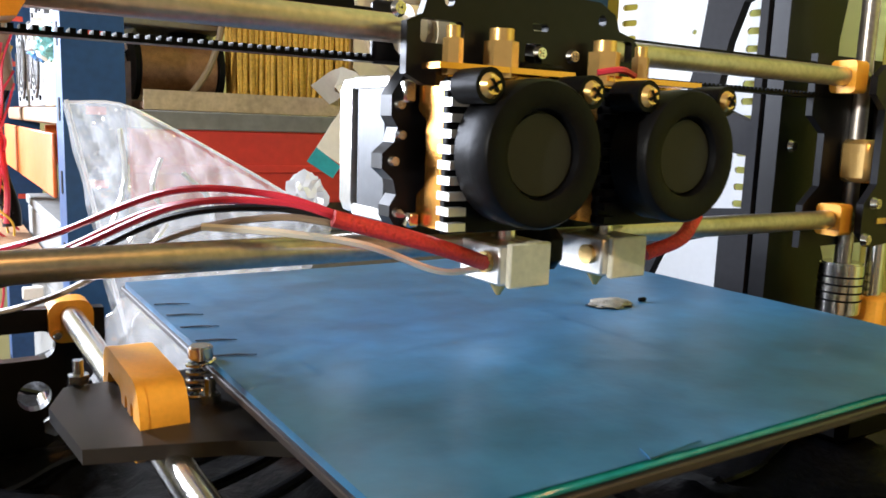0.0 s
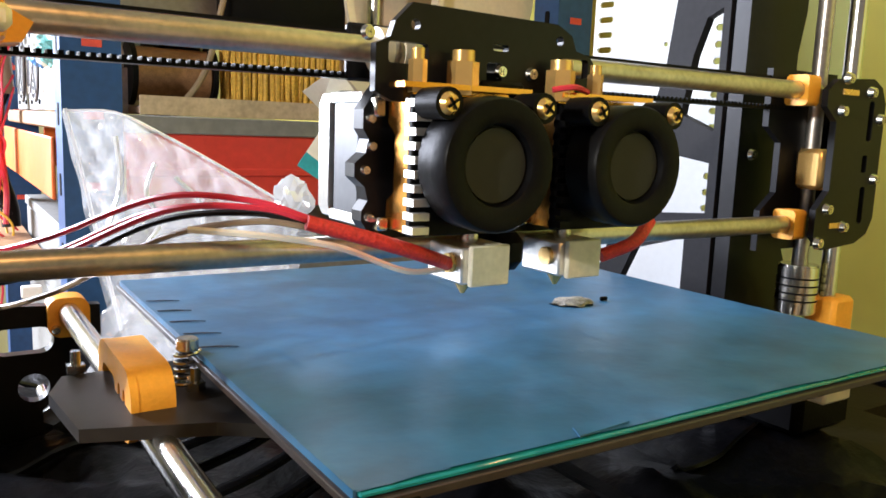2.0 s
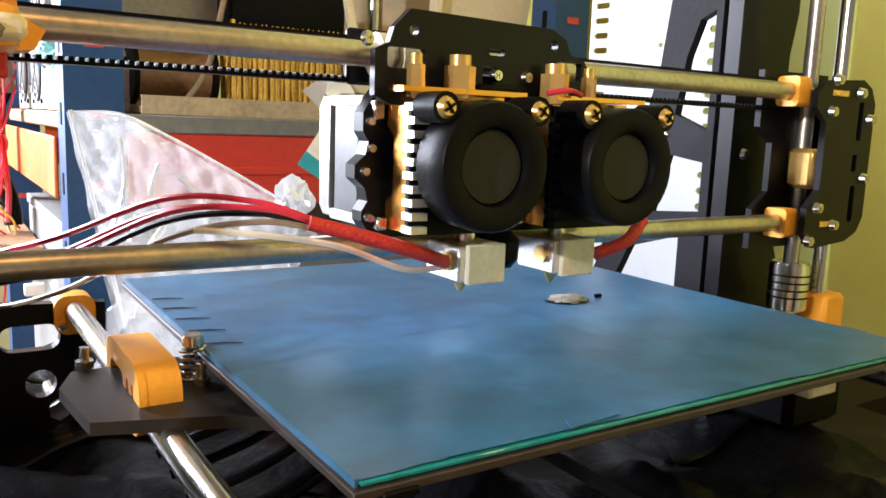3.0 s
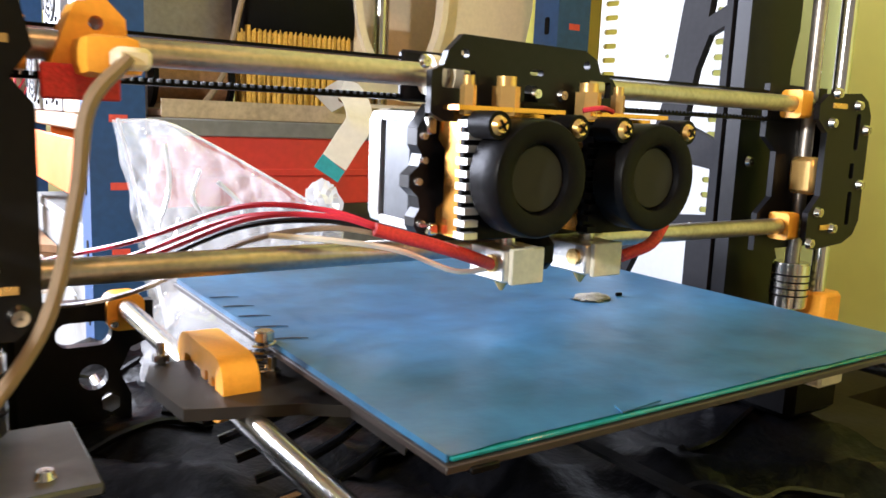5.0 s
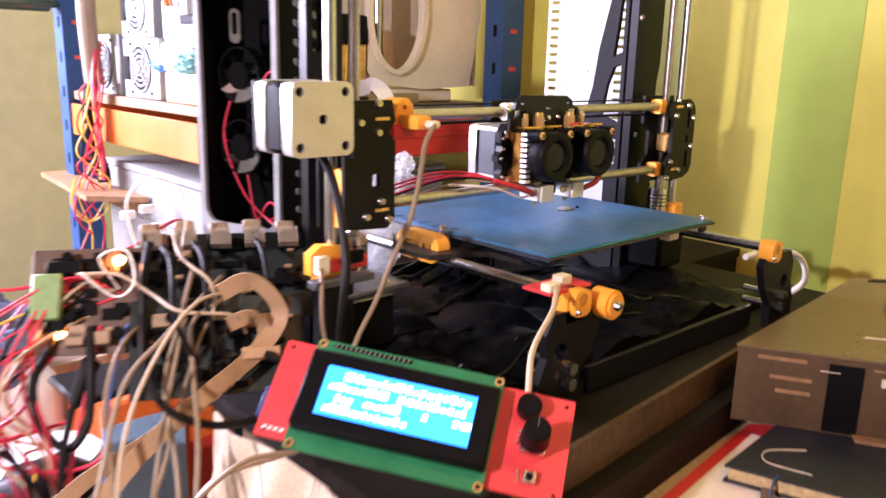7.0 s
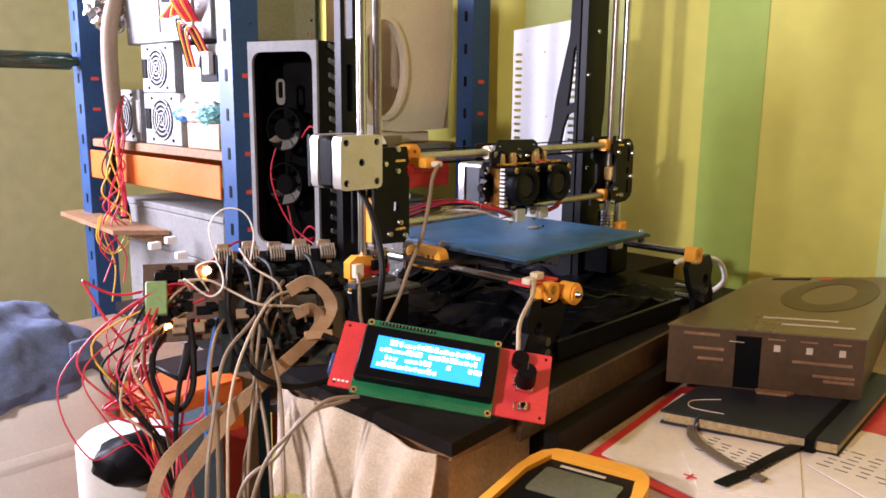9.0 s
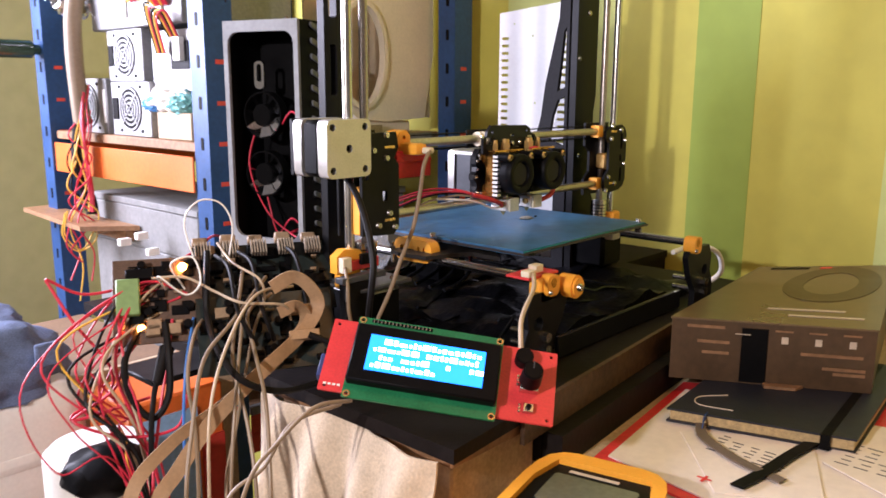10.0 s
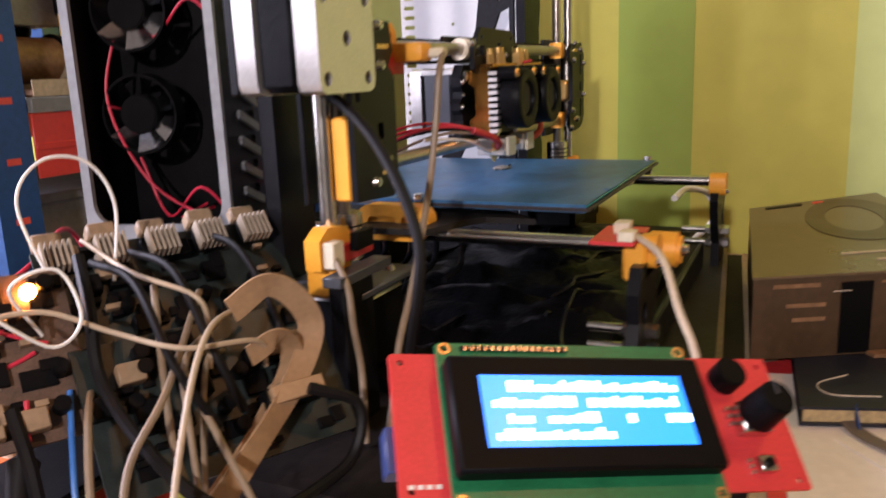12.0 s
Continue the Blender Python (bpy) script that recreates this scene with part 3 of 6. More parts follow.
for zz in (0.2208, 0.1628):
    part("rod_clamp", plate([rrect(0.1445, 0.1555, zz - 0.0065, zz + 0.0065, 0.002)], "x", 0.358, 0.3665), ORANGE, pr, "orange printed rod clamp")
    part("tab", box(0.3745, 0.386, 0.1385, 0.1395, zz - 0.0012, zz + 0.0012), BRASS, xr)
for c in ((0.375, 0.139, 0.2126), (0.3715, 0.139, 0.1702), (0.377, 0.139, 0.2265), (0.4055, 0.139, 0.21), (0.4055, 0.139, 0.183), (0.385, 0.139, 0.162), (0.367, 0.139, 0.1555), (0.396, 0.139, 0.2215)):
    screw_head(xr, c, "-y", 0.0029, 0.0022)
part("bearing_tube", cyl((0.3985, 0.1515, 0.155), (0.3985, 0.1515, 0.225), 0.0068, 20), STEEL, pr)
part("nut_block", box(0.372, 0.388, 0.1435, 0.157, 0.178, 0.196, 0.002), BRASS, pr)
# z rods, screws, couplers, lower holders
for k, (xs, xr2, yy) in enumerate(((0.3835, 0.3985, 0.1505), (0.0205, -0.002, 0.1505))):
    part("lead_screw", cyl((xs, yy + 0.006, 0.119), (xs, yy + 0.006, 0.54), 0.0036, 16), ROD, pr, "long threaded lead screw")
    part("z_rod", cyl((xr2, yy, 0.107), (xr2, yy, 0.54), 0.004, 18), STEEL, pr, "long bright steel rod")
    cp = part("coupler", cyl((xs, yy + 0.006, 0.1195), (xs, yy + 0.006, 0.1425), 0.0092, 24, bevel=0.0008), STEEL, pr, "ribbed aluminium shaft coupler")
    for q in range(4):
        part("slit", cyl((xs, yy + 0.006, 0.1255 + 0.0035 * q), (xs, yy + 0.006, 0.1263 + 0.0035 * q), 0.00935, 24), BLACKM, cp)
    hx = xr2 + (0.003 if k == 0 else -0.003)
    part("z_rod_holder", box(hx - 0.0085, hx + 0.0085, yy - 0.008, yy + 0.008, 0.108, 0.1275, 0.002), ORANGE, pr, "orange printed rod holder")
    mz = part("z_motor", box(xs - 0.021, xs + 0.021, yy - 0.015, yy + 0.027, 0.0665, 0.107, 0.004), BLACKM, pr)
    part("motor_cap", box(xs - 0.0212, xs + 0.0212, yy - 0.0152, yy + 0.0272, 0.099, 0.1072, 0.004), ALU, mz)
    part("motor_shelf", box(xs - 0.03, xs + 0.028, yy - 0.02, yy + 0.029, 0.1075, 0.111, 0.0008), GREYP, pr)
    for dx in (-0.0155, 0.0155):
        screw_head(pr, (xs + dx, yy - 0.0095, 0.111), "z", 0.003, 0.002)

# left x end with its motor
lp = [(-0.004, 0.232), (-0.004, 0.152), (0.03, 0.15), (0.036, 0.156), (0.036, 0.206), (0.031, 0.212), (0.036, 0.219), (0.033, 0.232)]
xl = part("x_end_plate", plate([lp, rrect(-0.001, 0.003, 0.196, 0.224, 0.001, 2), rrect(0.018, 0.023, 0.178, 0.186, 0.001, 2)], "y", 0.133, 0.136), BLACK, pr, smooth=False)
for c in ((0.008, 0.133, 0.2185), (0.022, 0.133, 0.212), (0.022, 0.133, 0.23), (0.025, 0.133, 0.168), (0.013, 0.133, 0.159), (0.031, 0.133, 0.156)):
    screw_head(xl, c, "-y", 0.0029, 0.0022)
part("tab", box(0.02, 0.031, 0.1325, 0.1335, 0.2195, 0.2215), BRASS, xl)
part("tab", box(0.02, 0.031, 0.1325, 0.1335, 0.1615, 0.1635), BRASS, xl)
# orange light in the slot, built as a solid orange strip
part("z_slider", box(-0.003, 0.008, 0.137, 0.146, 0.152, 0.19, 0.001), ORANGE, pr, "orange strip standing in for a lit slot")
part("x_end_plate", box(-0.006, 0.034, 0.158, 0.161, 0.15, 0.233, 0.0005), BLACK, pr)
for zz in (0.2208, 0.1628):
    part("rod_clamp", plate([rrect(0.1445, 0.1555, zz - 0.0065, zz + 0.0065, 0.002)], "x", 0.026, 0.036), ORANGE, pr)
xs_ = part("x_end_stop", plate([[(0.041, 0.216), (0.05, 0.213), (0.062, 0.2145), (0.0645, 0.219), (0.059, 0.222), (0.0585, 0.228), (0.054, 0.2325), (0.047, 0.2315), (0.0445, 0.226)], ring(0.0515, 0.2265, 0.0018, 12)], "y", 0.1425, 0.1575), ORANGE, pr, "orange printed end stop holder")
part("circuit_board", box(0.038, 0.056, 0.1375, 0.1405, 0.2075, 0.216, 0.0005), REDS, xs_)
part("arm", box(0.045, 0.058, 0.122, 0.1424, 0.213, 0.2225, 0.003, seg=2), ORANGE, xs_)
part("connector", box(0.05, 0.058, 0.114, 0.1218, 0.2145, 0.2195, 0.0012), CREAM, xs_)
MX, MZ = -0.0285, 0.2225
xm = part("x_motor", box(MX - 0.0205, MX + 0.0205, 0.129, 0.148, MZ - 0.0205, MZ + 0.0205, 0.003), BLACKM, pr, "square stepper motor with grey end caps")
for y0, y1 in ((0.1188, 0.129), (0.148, 0.157)):
    cap = part("end_cap", plate([rrect(MX - 0.0212, MX + 0.0212, MZ - 0.0212, MZ + 0.0212, 0.0045, 2)] + ([ring(MX, MZ, 0.003, 14)] + [ring(MX + a * 0.0155, MZ + b * 0.0155, 0.0028, 12) for a in (-1, 1) for b in (-1, 1)] if y0 < 0.12 else []), "y", y0, y1), ALU, xm, "grey aluminium end cap")
for a in (-1, 1):
    for b in (-1, 1):
        part("bolt", cyl((MX + a * 0.0155, 0.1225, MZ + b * 0.0155), (MX + a * 0.0155, 0.128, MZ + b * 0.0155), 0.0026, 12), BLACKM, xm)
part("shaft_hole", cyl((MX, 0.122, MZ), (MX, 0.128, MZ), 0.0029, 12), BLACKM, xm)
part("motor_mount", box(MX - 0.021, -0.004, 0.157, 0.162, MZ - 0.021, MZ + 0.021, 0.001), BLACK, pr)

# ---- print carriage ----
def X(v):
    return CX + v


lp = [(X(-0.0095), 0.2085), (X(-0.0095), 0.2215), (X(-0.005), 0.2235), (X(-0.0035), 0.228), (X(0.002), 0.2335), (X(0.055), 0.2325), (X(0.061), 0.2295), (X(0.063), 0.225), (X(0.069), 0.2235), (X(0.073), 0.219), (X(0.073), 0.2085), (X(0.066), 0.206), (X(-0.004), 0.206)]
ch = [ring(X(0.003), 0.2275, 0.0016, 10), ring(X(0.056), 0.2275, 0.0016, 10), rrect(X(0.03), X(0.036), 0.2225, 0.2245, 0.0008, 2), rrect(X(0.028), X(0.034), 0.211, 0.219, 0.001, 2), rrect(X(-0.0055), X(0.0075), 0.2165, 0.2225, 0.001, 2), rrect(X(0.0575), X(0.0685), 0.2165, 0.2225, 0.001, 2)]
ca = part("carriage_plate", plate([lp] + ch, "y", 0.137, 0.14), BLACK, pr, "black carriage plate with rounded ears", smooth=False)
part("carriage_back", box(X(-0.008), X(0.073), 0.1575, 0.1605, 0.212, 0.229, 0.001), BLACK, pr)
for bx in (-0.003, 0.004, 0.058, 0.0645):
    part("bearing", cyl((X(bx), 0.15, 0.2208), (X(bx) + 0.0035, 0.15, 0.2208), 0.0066, 18), CREAM, ca)
part("belt_clamp", box(X(0.024), X(0.04), 0.133, 0.137, 0.209, 0.2135, 0.001), BLACKM, ca)
for bx in (X(0.033), X(-0.012), X(0.045)):
    screw_head(ca, (bx, 0.137, 0.2165 if bx > X(0) else 0.224), "-y", 0.0022, 0.0015)

for e, x0 in enumerate((0.016, 0.0684)):
    c = X(x0)
    # motor at the back, drive block, cooling fins, fan
    em = part("extruder_motor", box(c - 0.0205, c + 0.0205, 0.1538, 0.176, 0.1685, 0.209, 0.003), GREYP, pr, "stepper motor of a print head")
    for y0, y1 in ((0.176, 0.1835),):
        part("end_cap", plate([rrect(c - 0.0212, c + 0.0212, 0.168, 0.2098, 0.0045, 2)], "y", y0, y1), ALU, em, "bright aluminium end cap")
    for zz in (0.1685, 0.2055):
        part("edge_rib", box(c - 0.0209, c + 0.0209, 0.1538, 0.1758, zz, zz + 0.0035, 0.0004), ALU, em)
    # black front plate with a scalloped edge
    edge = [(-0.0215, 0.168), (-0.0235, 0.171), (-0.0235, 0.174), (-0.0215, 0.177), (-0.0225, 0.181), (-0.026, 0.184), (-0.026, 0.188), (-0.0225, 0.191), (-0.0215, 0.195), (-0.0235, 0.198), (-0.0235, 0.2035), (-0.021, 0.2075), (-0.018, 0.2115)]
    mp = part("motor_plate", plate([[(c + a, b) for a, b in edge] + [(c + 0.0215, 0.2115), (c + 0.0215, 0.167), (c - 0.019, 0.165)]], "y", 0.1475, 0.1537), BLACK, pr, "black plate with a scalloped edge", smooth=False)
    for a, zz in ((-0.021, 0.172), (-0.0225, 0.186), (-0.0205, 0.193), (-0.021, 0.201)):
        screw_head(mp, (c + a, 0.1475, zz), "-y", 0.0017, 0.0013)
    part("chrome_tab", box(c - 0.0212, c - 0.0175, 0.1445, 0.1474, 0.2015, 0.2075, 0.0006), STEEL, mp)
    part("chrome_tab", box(c - 0.0205, c - 0.0168, 0.1425, 0.1474, 0.1685, 0.1725, 0.0006), STEEL, mp)
    gd = [(0.1315, 0.169), (0.1452, 0.169), (0.1452, 0.177), (0.141, 0.18), (0.141, 0.197), (0.1452, 0.2), (0.1452, 0.206), (0.142, 0.2095), (0.1315, 0.2095)]
    part("drive_block", plate([gd], "x", c - 0.0165, c + 0.0165), GOLD, pr, "gold anodised drive block")
    # bare aluminium on the first head's left only; black elsewhere is painted-in shade
    hs = part("heat_sink", box(c - 0.018, c + 0.018, 0.1285, 0.1312, 0.1685, 0.208, 0.0005), BLACKM, pr, "finned heat sink, shade between the fans painted black")
    for q in range(10):
        zz = 0.1695 + 0.0039 * q
        if e == 0:
            part("fin", box(c - 0.0188, c - 0.0135, 0.1255, 0.1312, zz, zz + 0.0021), ALU, hs)
        else:
            part("fin", box(c - 0.018, c - 0.0135, 0.1255, 0.1312, zz, zz + 0.0021), BLACKM, hs)
        part("fin", box(c + 0.0135, c + 0.018, 0.1255, 0.1312, zz, zz + 0.0021), BLACKM, hs)
    zc = 0.1895
    fan = part("fan", plate([ring(c, zc, 0.0185, 36), ring(c, zc, 0.017, 36)], "y", 0.1176, 0.1243), BLACKM, pr, "round black cooling fan")
    lipm = bmesh.new()
    rings = [[lipm.verts.new((c + r * math.cos(2 * math.pi * k / 40), y, zc + r * math.sin(2 * math.pi * k / 40))) for k in range(40)] for r, y in ((0.0187, 0.1175), (0.0185, 0.1122), (0.0179, 0.1113), (0.0168, 0.111), (0.0122, 0.1114), (0.0113, 0.112), (0.0109, 0.1136), (0.0109, 0.1175))]
    for ra, rb_ in zip(rings, rings[1:] + rings[:1]):
        for k in range(40):
            lipm.faces.new((ra[k], ra[(k + 1) % 40], rb_[(k + 1) % 40], rb_[k]))
    part("fan_shroud", lipm, BLACKM, fan, "smooth rounded black rim")
    for q in range(9):
        a = 2 * math.pi * q / 9
        bm = bmesh.new()
        p0 = Vector((c + 0.009 * math.cos(a), 0.1185, zc + 0.009 * math.sin(a)))
        p1 = Vector((c + 0.0165 * math.cos(a + 0.25), 0.1185, zc + 0.0165 * math.sin(a + 0.25)))
        d = Vector((-math.sin(a + 0.1), 0.5, math.cos(a + 0.1))) * 0.0034
        fc = bm.faces.new([bm.verts.new(v) for v in (p0 - d, p1 - d, p1 + d, p0 + d)])
        exg = bmesh.ops.extrude_face_region(bm, geom=[fc])
        bmesh.ops.translate(bm, verts=[v for v in exg["geom"] if isinstance(v, bmesh.types.BMVert)], vec=(0, 0.0007, 0))
        part("blade", bm, BLACKM, fan)
    part("hub", cyl((c, 0.1145, zc), (c, 0.1235, zc), 0.0108, 28, bevel=0.0006), BLACKM, fan)
    part("hub_sticker", cyl((c, 0.1138, zc), (c, 0.1144, zc), 0.0102, 28), HUB, fan, "plain dark grey sticker")
    for a in (-1, 1):
        ear = part("ear", cyl((c + a * 0.016, 0.1135, zc + 0.016), (c + a * 0.016, 0.1245, zc + 0.016), 0.0043, 16), BLACKM, fan)
        screw_head(fan, (c + a * 0.016, 0.1135, zc + 0.016), "-y", 0.0031, 0.0014, material=BRASS)
        xb_ = box(c + a * 0.016 - 0.0018, c + a * 0.016 + 0.0018, 0.1114, 0.1119, zc + 0.016 - 0.00035, zc + 0.016 + 0.00035)
        box(c + a * 0.016 - 0.00035, c + a * 0.016 + 0.00035, 0.1114, 0.1119, zc + 0.016 - 0.0018, zc + 0.016 + 0.0018, bm=xb_)
        bmesh.ops.rotate(xb_, verts=xb_.verts, cent=(c + a * 0.016, 0.1116, zc + 0.016), matrix=Matrix.Rotation(0.6 * a, 3, "Y"))
        part("screw_slot", xb_, BLACKM, fan)
    # brass fittings on top
    for bx, r, hh in ((c - 0.0005 if e == 0 else c - 0.0165, 0.0046, 0.0125), (c - 0.0155 if e == 0 else c - 0.002, 0.0026, 0.012)):
        f = part("brass_fitting", cyl((bx, 0.131, 0.2085), (bx, 0.131, 0.2085 + hh * 0.75), r, 6), BRASS, pr, "brass hexagonal fitting")
        part("collar", cyl((bx, 0.131, 0.2085 + hh * 0.75), (bx, 0.131, 0.2085 + hh), r * 0.72, 14), BRASS, f)
    # hot end
    nx = X((0.0236, 0.061)[e])
    part("throat", cyl((nx + 0.002, 0.1385, 0.162), (nx + 0.002, 0.1385, 0.1695), 0.003, 14), STEEL, pr)
    hb = part("heater_block", box(nx - 0.0075, nx + 0.0025, 0.1285, 0.1475, 0.1535, 0.1645, 0.0006), ALU, pr, "aluminium heater block")
    part("insulation", box(nx - 0.0055, nx + 0.0085, 0.1262, 0.1284, 0.153, 0.1652, 0.0004), INSUL, hb, "cream insulation pad")
    part("insulation", box(nx + 0.0026, nx + 0.0085, 0.1285, 0.1475, 0.153, 0.165, 0.0004), INSUL, hb)
    part("heater_cartridge", cyl((nx - 0.009, 0.134, 0.1595), (nx - 0.0075, 0.134, 0.1595), 0.003, 14), BRASS, hb)
    part("nozzle", cyl((nx, 0.1385, 0.1535), (nx, 0.1385, 0.1487), 0.0036, 14, 0.0007), BRASS, hb, "sooty brass nozzle")
part("gold_cover", plate([[(X(-0.006), 0.1265), (X(0.0375), 0.1265), (X(0.0375), 0.135), (X(-0.006), 0.135)]], "z", 0.2097, 0.2112), GOLD, pr, smooth=False)
part("gold_cover", plate([[(X(0.05), 0.1265), (X(0.0885), 0.1265), (X(0.0885), 0.135), (X(0.05), 0.135)]], "z", 0.2097, 0.2112), GOLD, pr, smooth=False)
part("sensor_arm", box(X(0.034), X(0.044), 0.132, 0.15, 0.1555, 0.1675, 0.003), BLACKM, pr)
part("fan_lead", tube([(X(0.043), 0.124, 0.2115), (X(0.049), 0.121, 0.2125), (X(0.057), 0.124, 0.2115)], 0.0009, 6), REDW, pr)

# sleeved heater wires
part("sleeve", tube([(X(0.014), 0.133, 0.1595), (X(0.005), 0.128, 0.1625), (X(-0.012), 0.126, 0.168), (X(-0.032), 0.13, 0.1735)], 0.0021, 10), REDS, pr, "red glass fibre sleeve")
part("sleeve", tube([(X(0.073), 0.13, 0.159), (X(0.085), 0.127, 0.1635), (X(0.095), 0.13, 0.17)], 0.0023, 10), REDS, pr, "red glass fibre sleeve")
for k, (m, dz, dy) in enumerate(((REDW, 0, 0), (REDW, 0.0015, 0.004), (BLKW, -0.002, 0.006), (GREYW, -0.004, 0.003), (REDW, -0.001, 0.01))):
    part("head_wire", tube([(X(-0.03), 0.13 + dy * 0.2, 0.1735 + dz * 0.4), (0.115, 0.14 + dy, 0.1765 + dz), (0.095, 0.155 + dy * 1.5, 0.1745 + dz * 2), (0.072, 0.19 + dy * 2, 0.158 + dz * 3), (0.05, 0.23 + dy * 2, 0.146 + dz * 3), (0.01, 0.25, 0.138)], 0.0009, 6), m, pr)
part("thermistor_wire", tube([(X(0.016), 0.137, 0.157), (X(0.0), 0.134, 0.158), (X(-0.02), 0.136, 0.1655), (X(-0.04), 0.14, 0.169), (0.1, 0.15, 0.17)], 0.001, 6), WHITEP, pr)

# ---- display panel leaning on the board's corner ----
lcd = tag_thing("display_panel", (-0.047, 0.012, 0.083), "red controller board with lit blue display and black knob", "display panel")
U = Vector((0.614, -0.777, -0.139)).normalized()
Nn = Vector((-0.457, -0.493, 0.737))
Nn = (Nn - U * Nn.dot(U)).normalized()
Vv = Nn.cross(U)
LM = Matrix((U, Vv, Nn)).transposed().to_4x4()
lcd.matrix_world = Matrix.Translation((-0.047, 0.012, 0.083)) @ LM
BASE[lcd] = Vector((0, 0, 0))
part("red_board", plate([rrect(-0.076, 0.076, -0.0265, 0.0265, 0.0008, 1)] + [ring(a * 0.072, b * 0.023, 0.0012, 10) for a in (-1, 1) for b in (-1, 1)], "z", 0.0, 0.0016), REDP, lcd)
md = part("display_module", plate([rrect(-0.0595, 0.039, -0.0305, 0.0295, 0.0008, 1)] + [ring(-0.01 + a * 0.0465, -0.0005 + b * 0.0275, 0.0014, 10) for a in (-1, 1) for b in (-1, 1)], "z", 0.003, 0.0046), GREENP, lcd, "green display circuit board")
for a in (-1, 1):
    for b in (-1, 1):
        part("brass_ring", plate([ring(-0.01 + a * 0.0465, -0.0005 + b * 0.0275, 0.0024, 16), ring(-0.01 + a * 0.0465, -0.0005 + b * 0.0275, 0.0014, 16)], "z", 0.0046, 0.0052), BRASS, md)
part("bezel", box(-0.0585, 0.038, -0.0215, 0.0205, 0.0046, 0.0128, 0.0012), BLACKM, md, "black display bezel")
sc = part("screen", box(-0.048, 0.028, -0.0135, 0.0125, 0.0129, 0.0132), SCREEN, md, "lit blue screen")
random.seed(11)
for r in range(4):
    x = -0.0445
    zy = 0.0082 - r * 0.0058
    while x < 0.024:
        w = random.choice((0.0018, 0.0026, 0.0034, 0.005))
        if random.random() < 0.72 and not (r == 3 and x > 0.0):
            part("character_bar", box(x, x + w, zy - 0.0019, zy + random.choice((0.0004, 0.0012, 0.0019)), 0.01325, 0.0134), GLYPH, sc)
        x += w + 0.0012
for k in range(16):
    part("pin", box(-0.0495 + 0.00254 * k, -0.0485 + 0.00254 * k, 0.0255, 0.0275, 0.0046, 0.0068), STEEL, md)
part("header", box(-0.0505, -0.0095, 0.0262, 0.028, 0.0046, 0.0056), BLACKM, md)
kn = part("encoder", box(0.0525, 0.0645, -0.0065, 0.0055, 0.0016, 0.0076, 0.0006), STEEL, lcd)
part("knob", cyl((0.0585, -0.0005, 0.008), (0.0585, -0.0005, 0.0235), 0.0073, 24, 0.0064, bevel=0.0008), BLACKM, kn, "black turning knob")
part("knob_line", box(0.0582, 0.0588, 0.0005, 0.0058, 0.0236, 0.0239), GREYP, kn)
part("buzzer", cyl((0.0535, 0.0165, 0.0016), (0.0535, 0.0165, 0.0105), 0.006, 24, bevel=0.0006), BLACKM, lcd, "round black buzzer")
bt = part("button", box(0.056, 0.0625, -0.0205, -0.0145, 0.0016, 0.0052, 0.0004), STEEL, lcd)
part("button_cap", cyl((0.0592, -0.0175, 0.0052), (0.0592, -0.0175, 0.0066), 0.0017, 14), BLACKM, bt)
for q in range(3):
    part("solder_pin", cyl((0.051, 0.0045 - 0.003 * q, 0.0016), (0.051, 0.0045 - 0.003 * q, 0.0036), 0.0009, 8), STEEL, lcd)
    part("solder_pin", cyl((0.0535, -0.0155 - 0.0022 * q, 0.0016), (0.0535, -0.0155 - 0.0022 * q, 0.003), 0.0008, 8), STEEL, lcd)
for q in range(4):
    part("print_mark", box(-0.073 + 0.003 * q, -0.071 + 0.003 * q, -0.0225, -0.021, 0.0016, 0.0018), WHITEP, lcd)
part("blue_socket", box(-0.079, -0.07, -0.016, 0.0, -0.009, -0.0002, 0.0005), mat("blue_plastic", (0.03, 0.05, 0.16), 0.4), lcd)
part("socket", box(-0.05, -0.02, -0.02, -0.012, -0.0085, -0.0002, 0.0005), BLACKM, lcd)

# ---- control electronics beside the printer ----
tray = tag_thing("electronics_tray", (-0.07, 0.23, 0.05), "black plastic tray that carries the control boards", "tray")
part("floor_panel", box(-0.15, 0.0, 0.2, 0.25, 0.0515, 0.056, 0.001), BLACKM, tray)
part("rear_wall", box(-0.07, 0.0, 0.292, 0.296, 0.0515, 0.1, 0.001), BLACKM, tray)
part("prop", box(-0.075, -0.02, 0.24, 0.29, 0.056, 0.098, 0.001), BLACKM, tray)


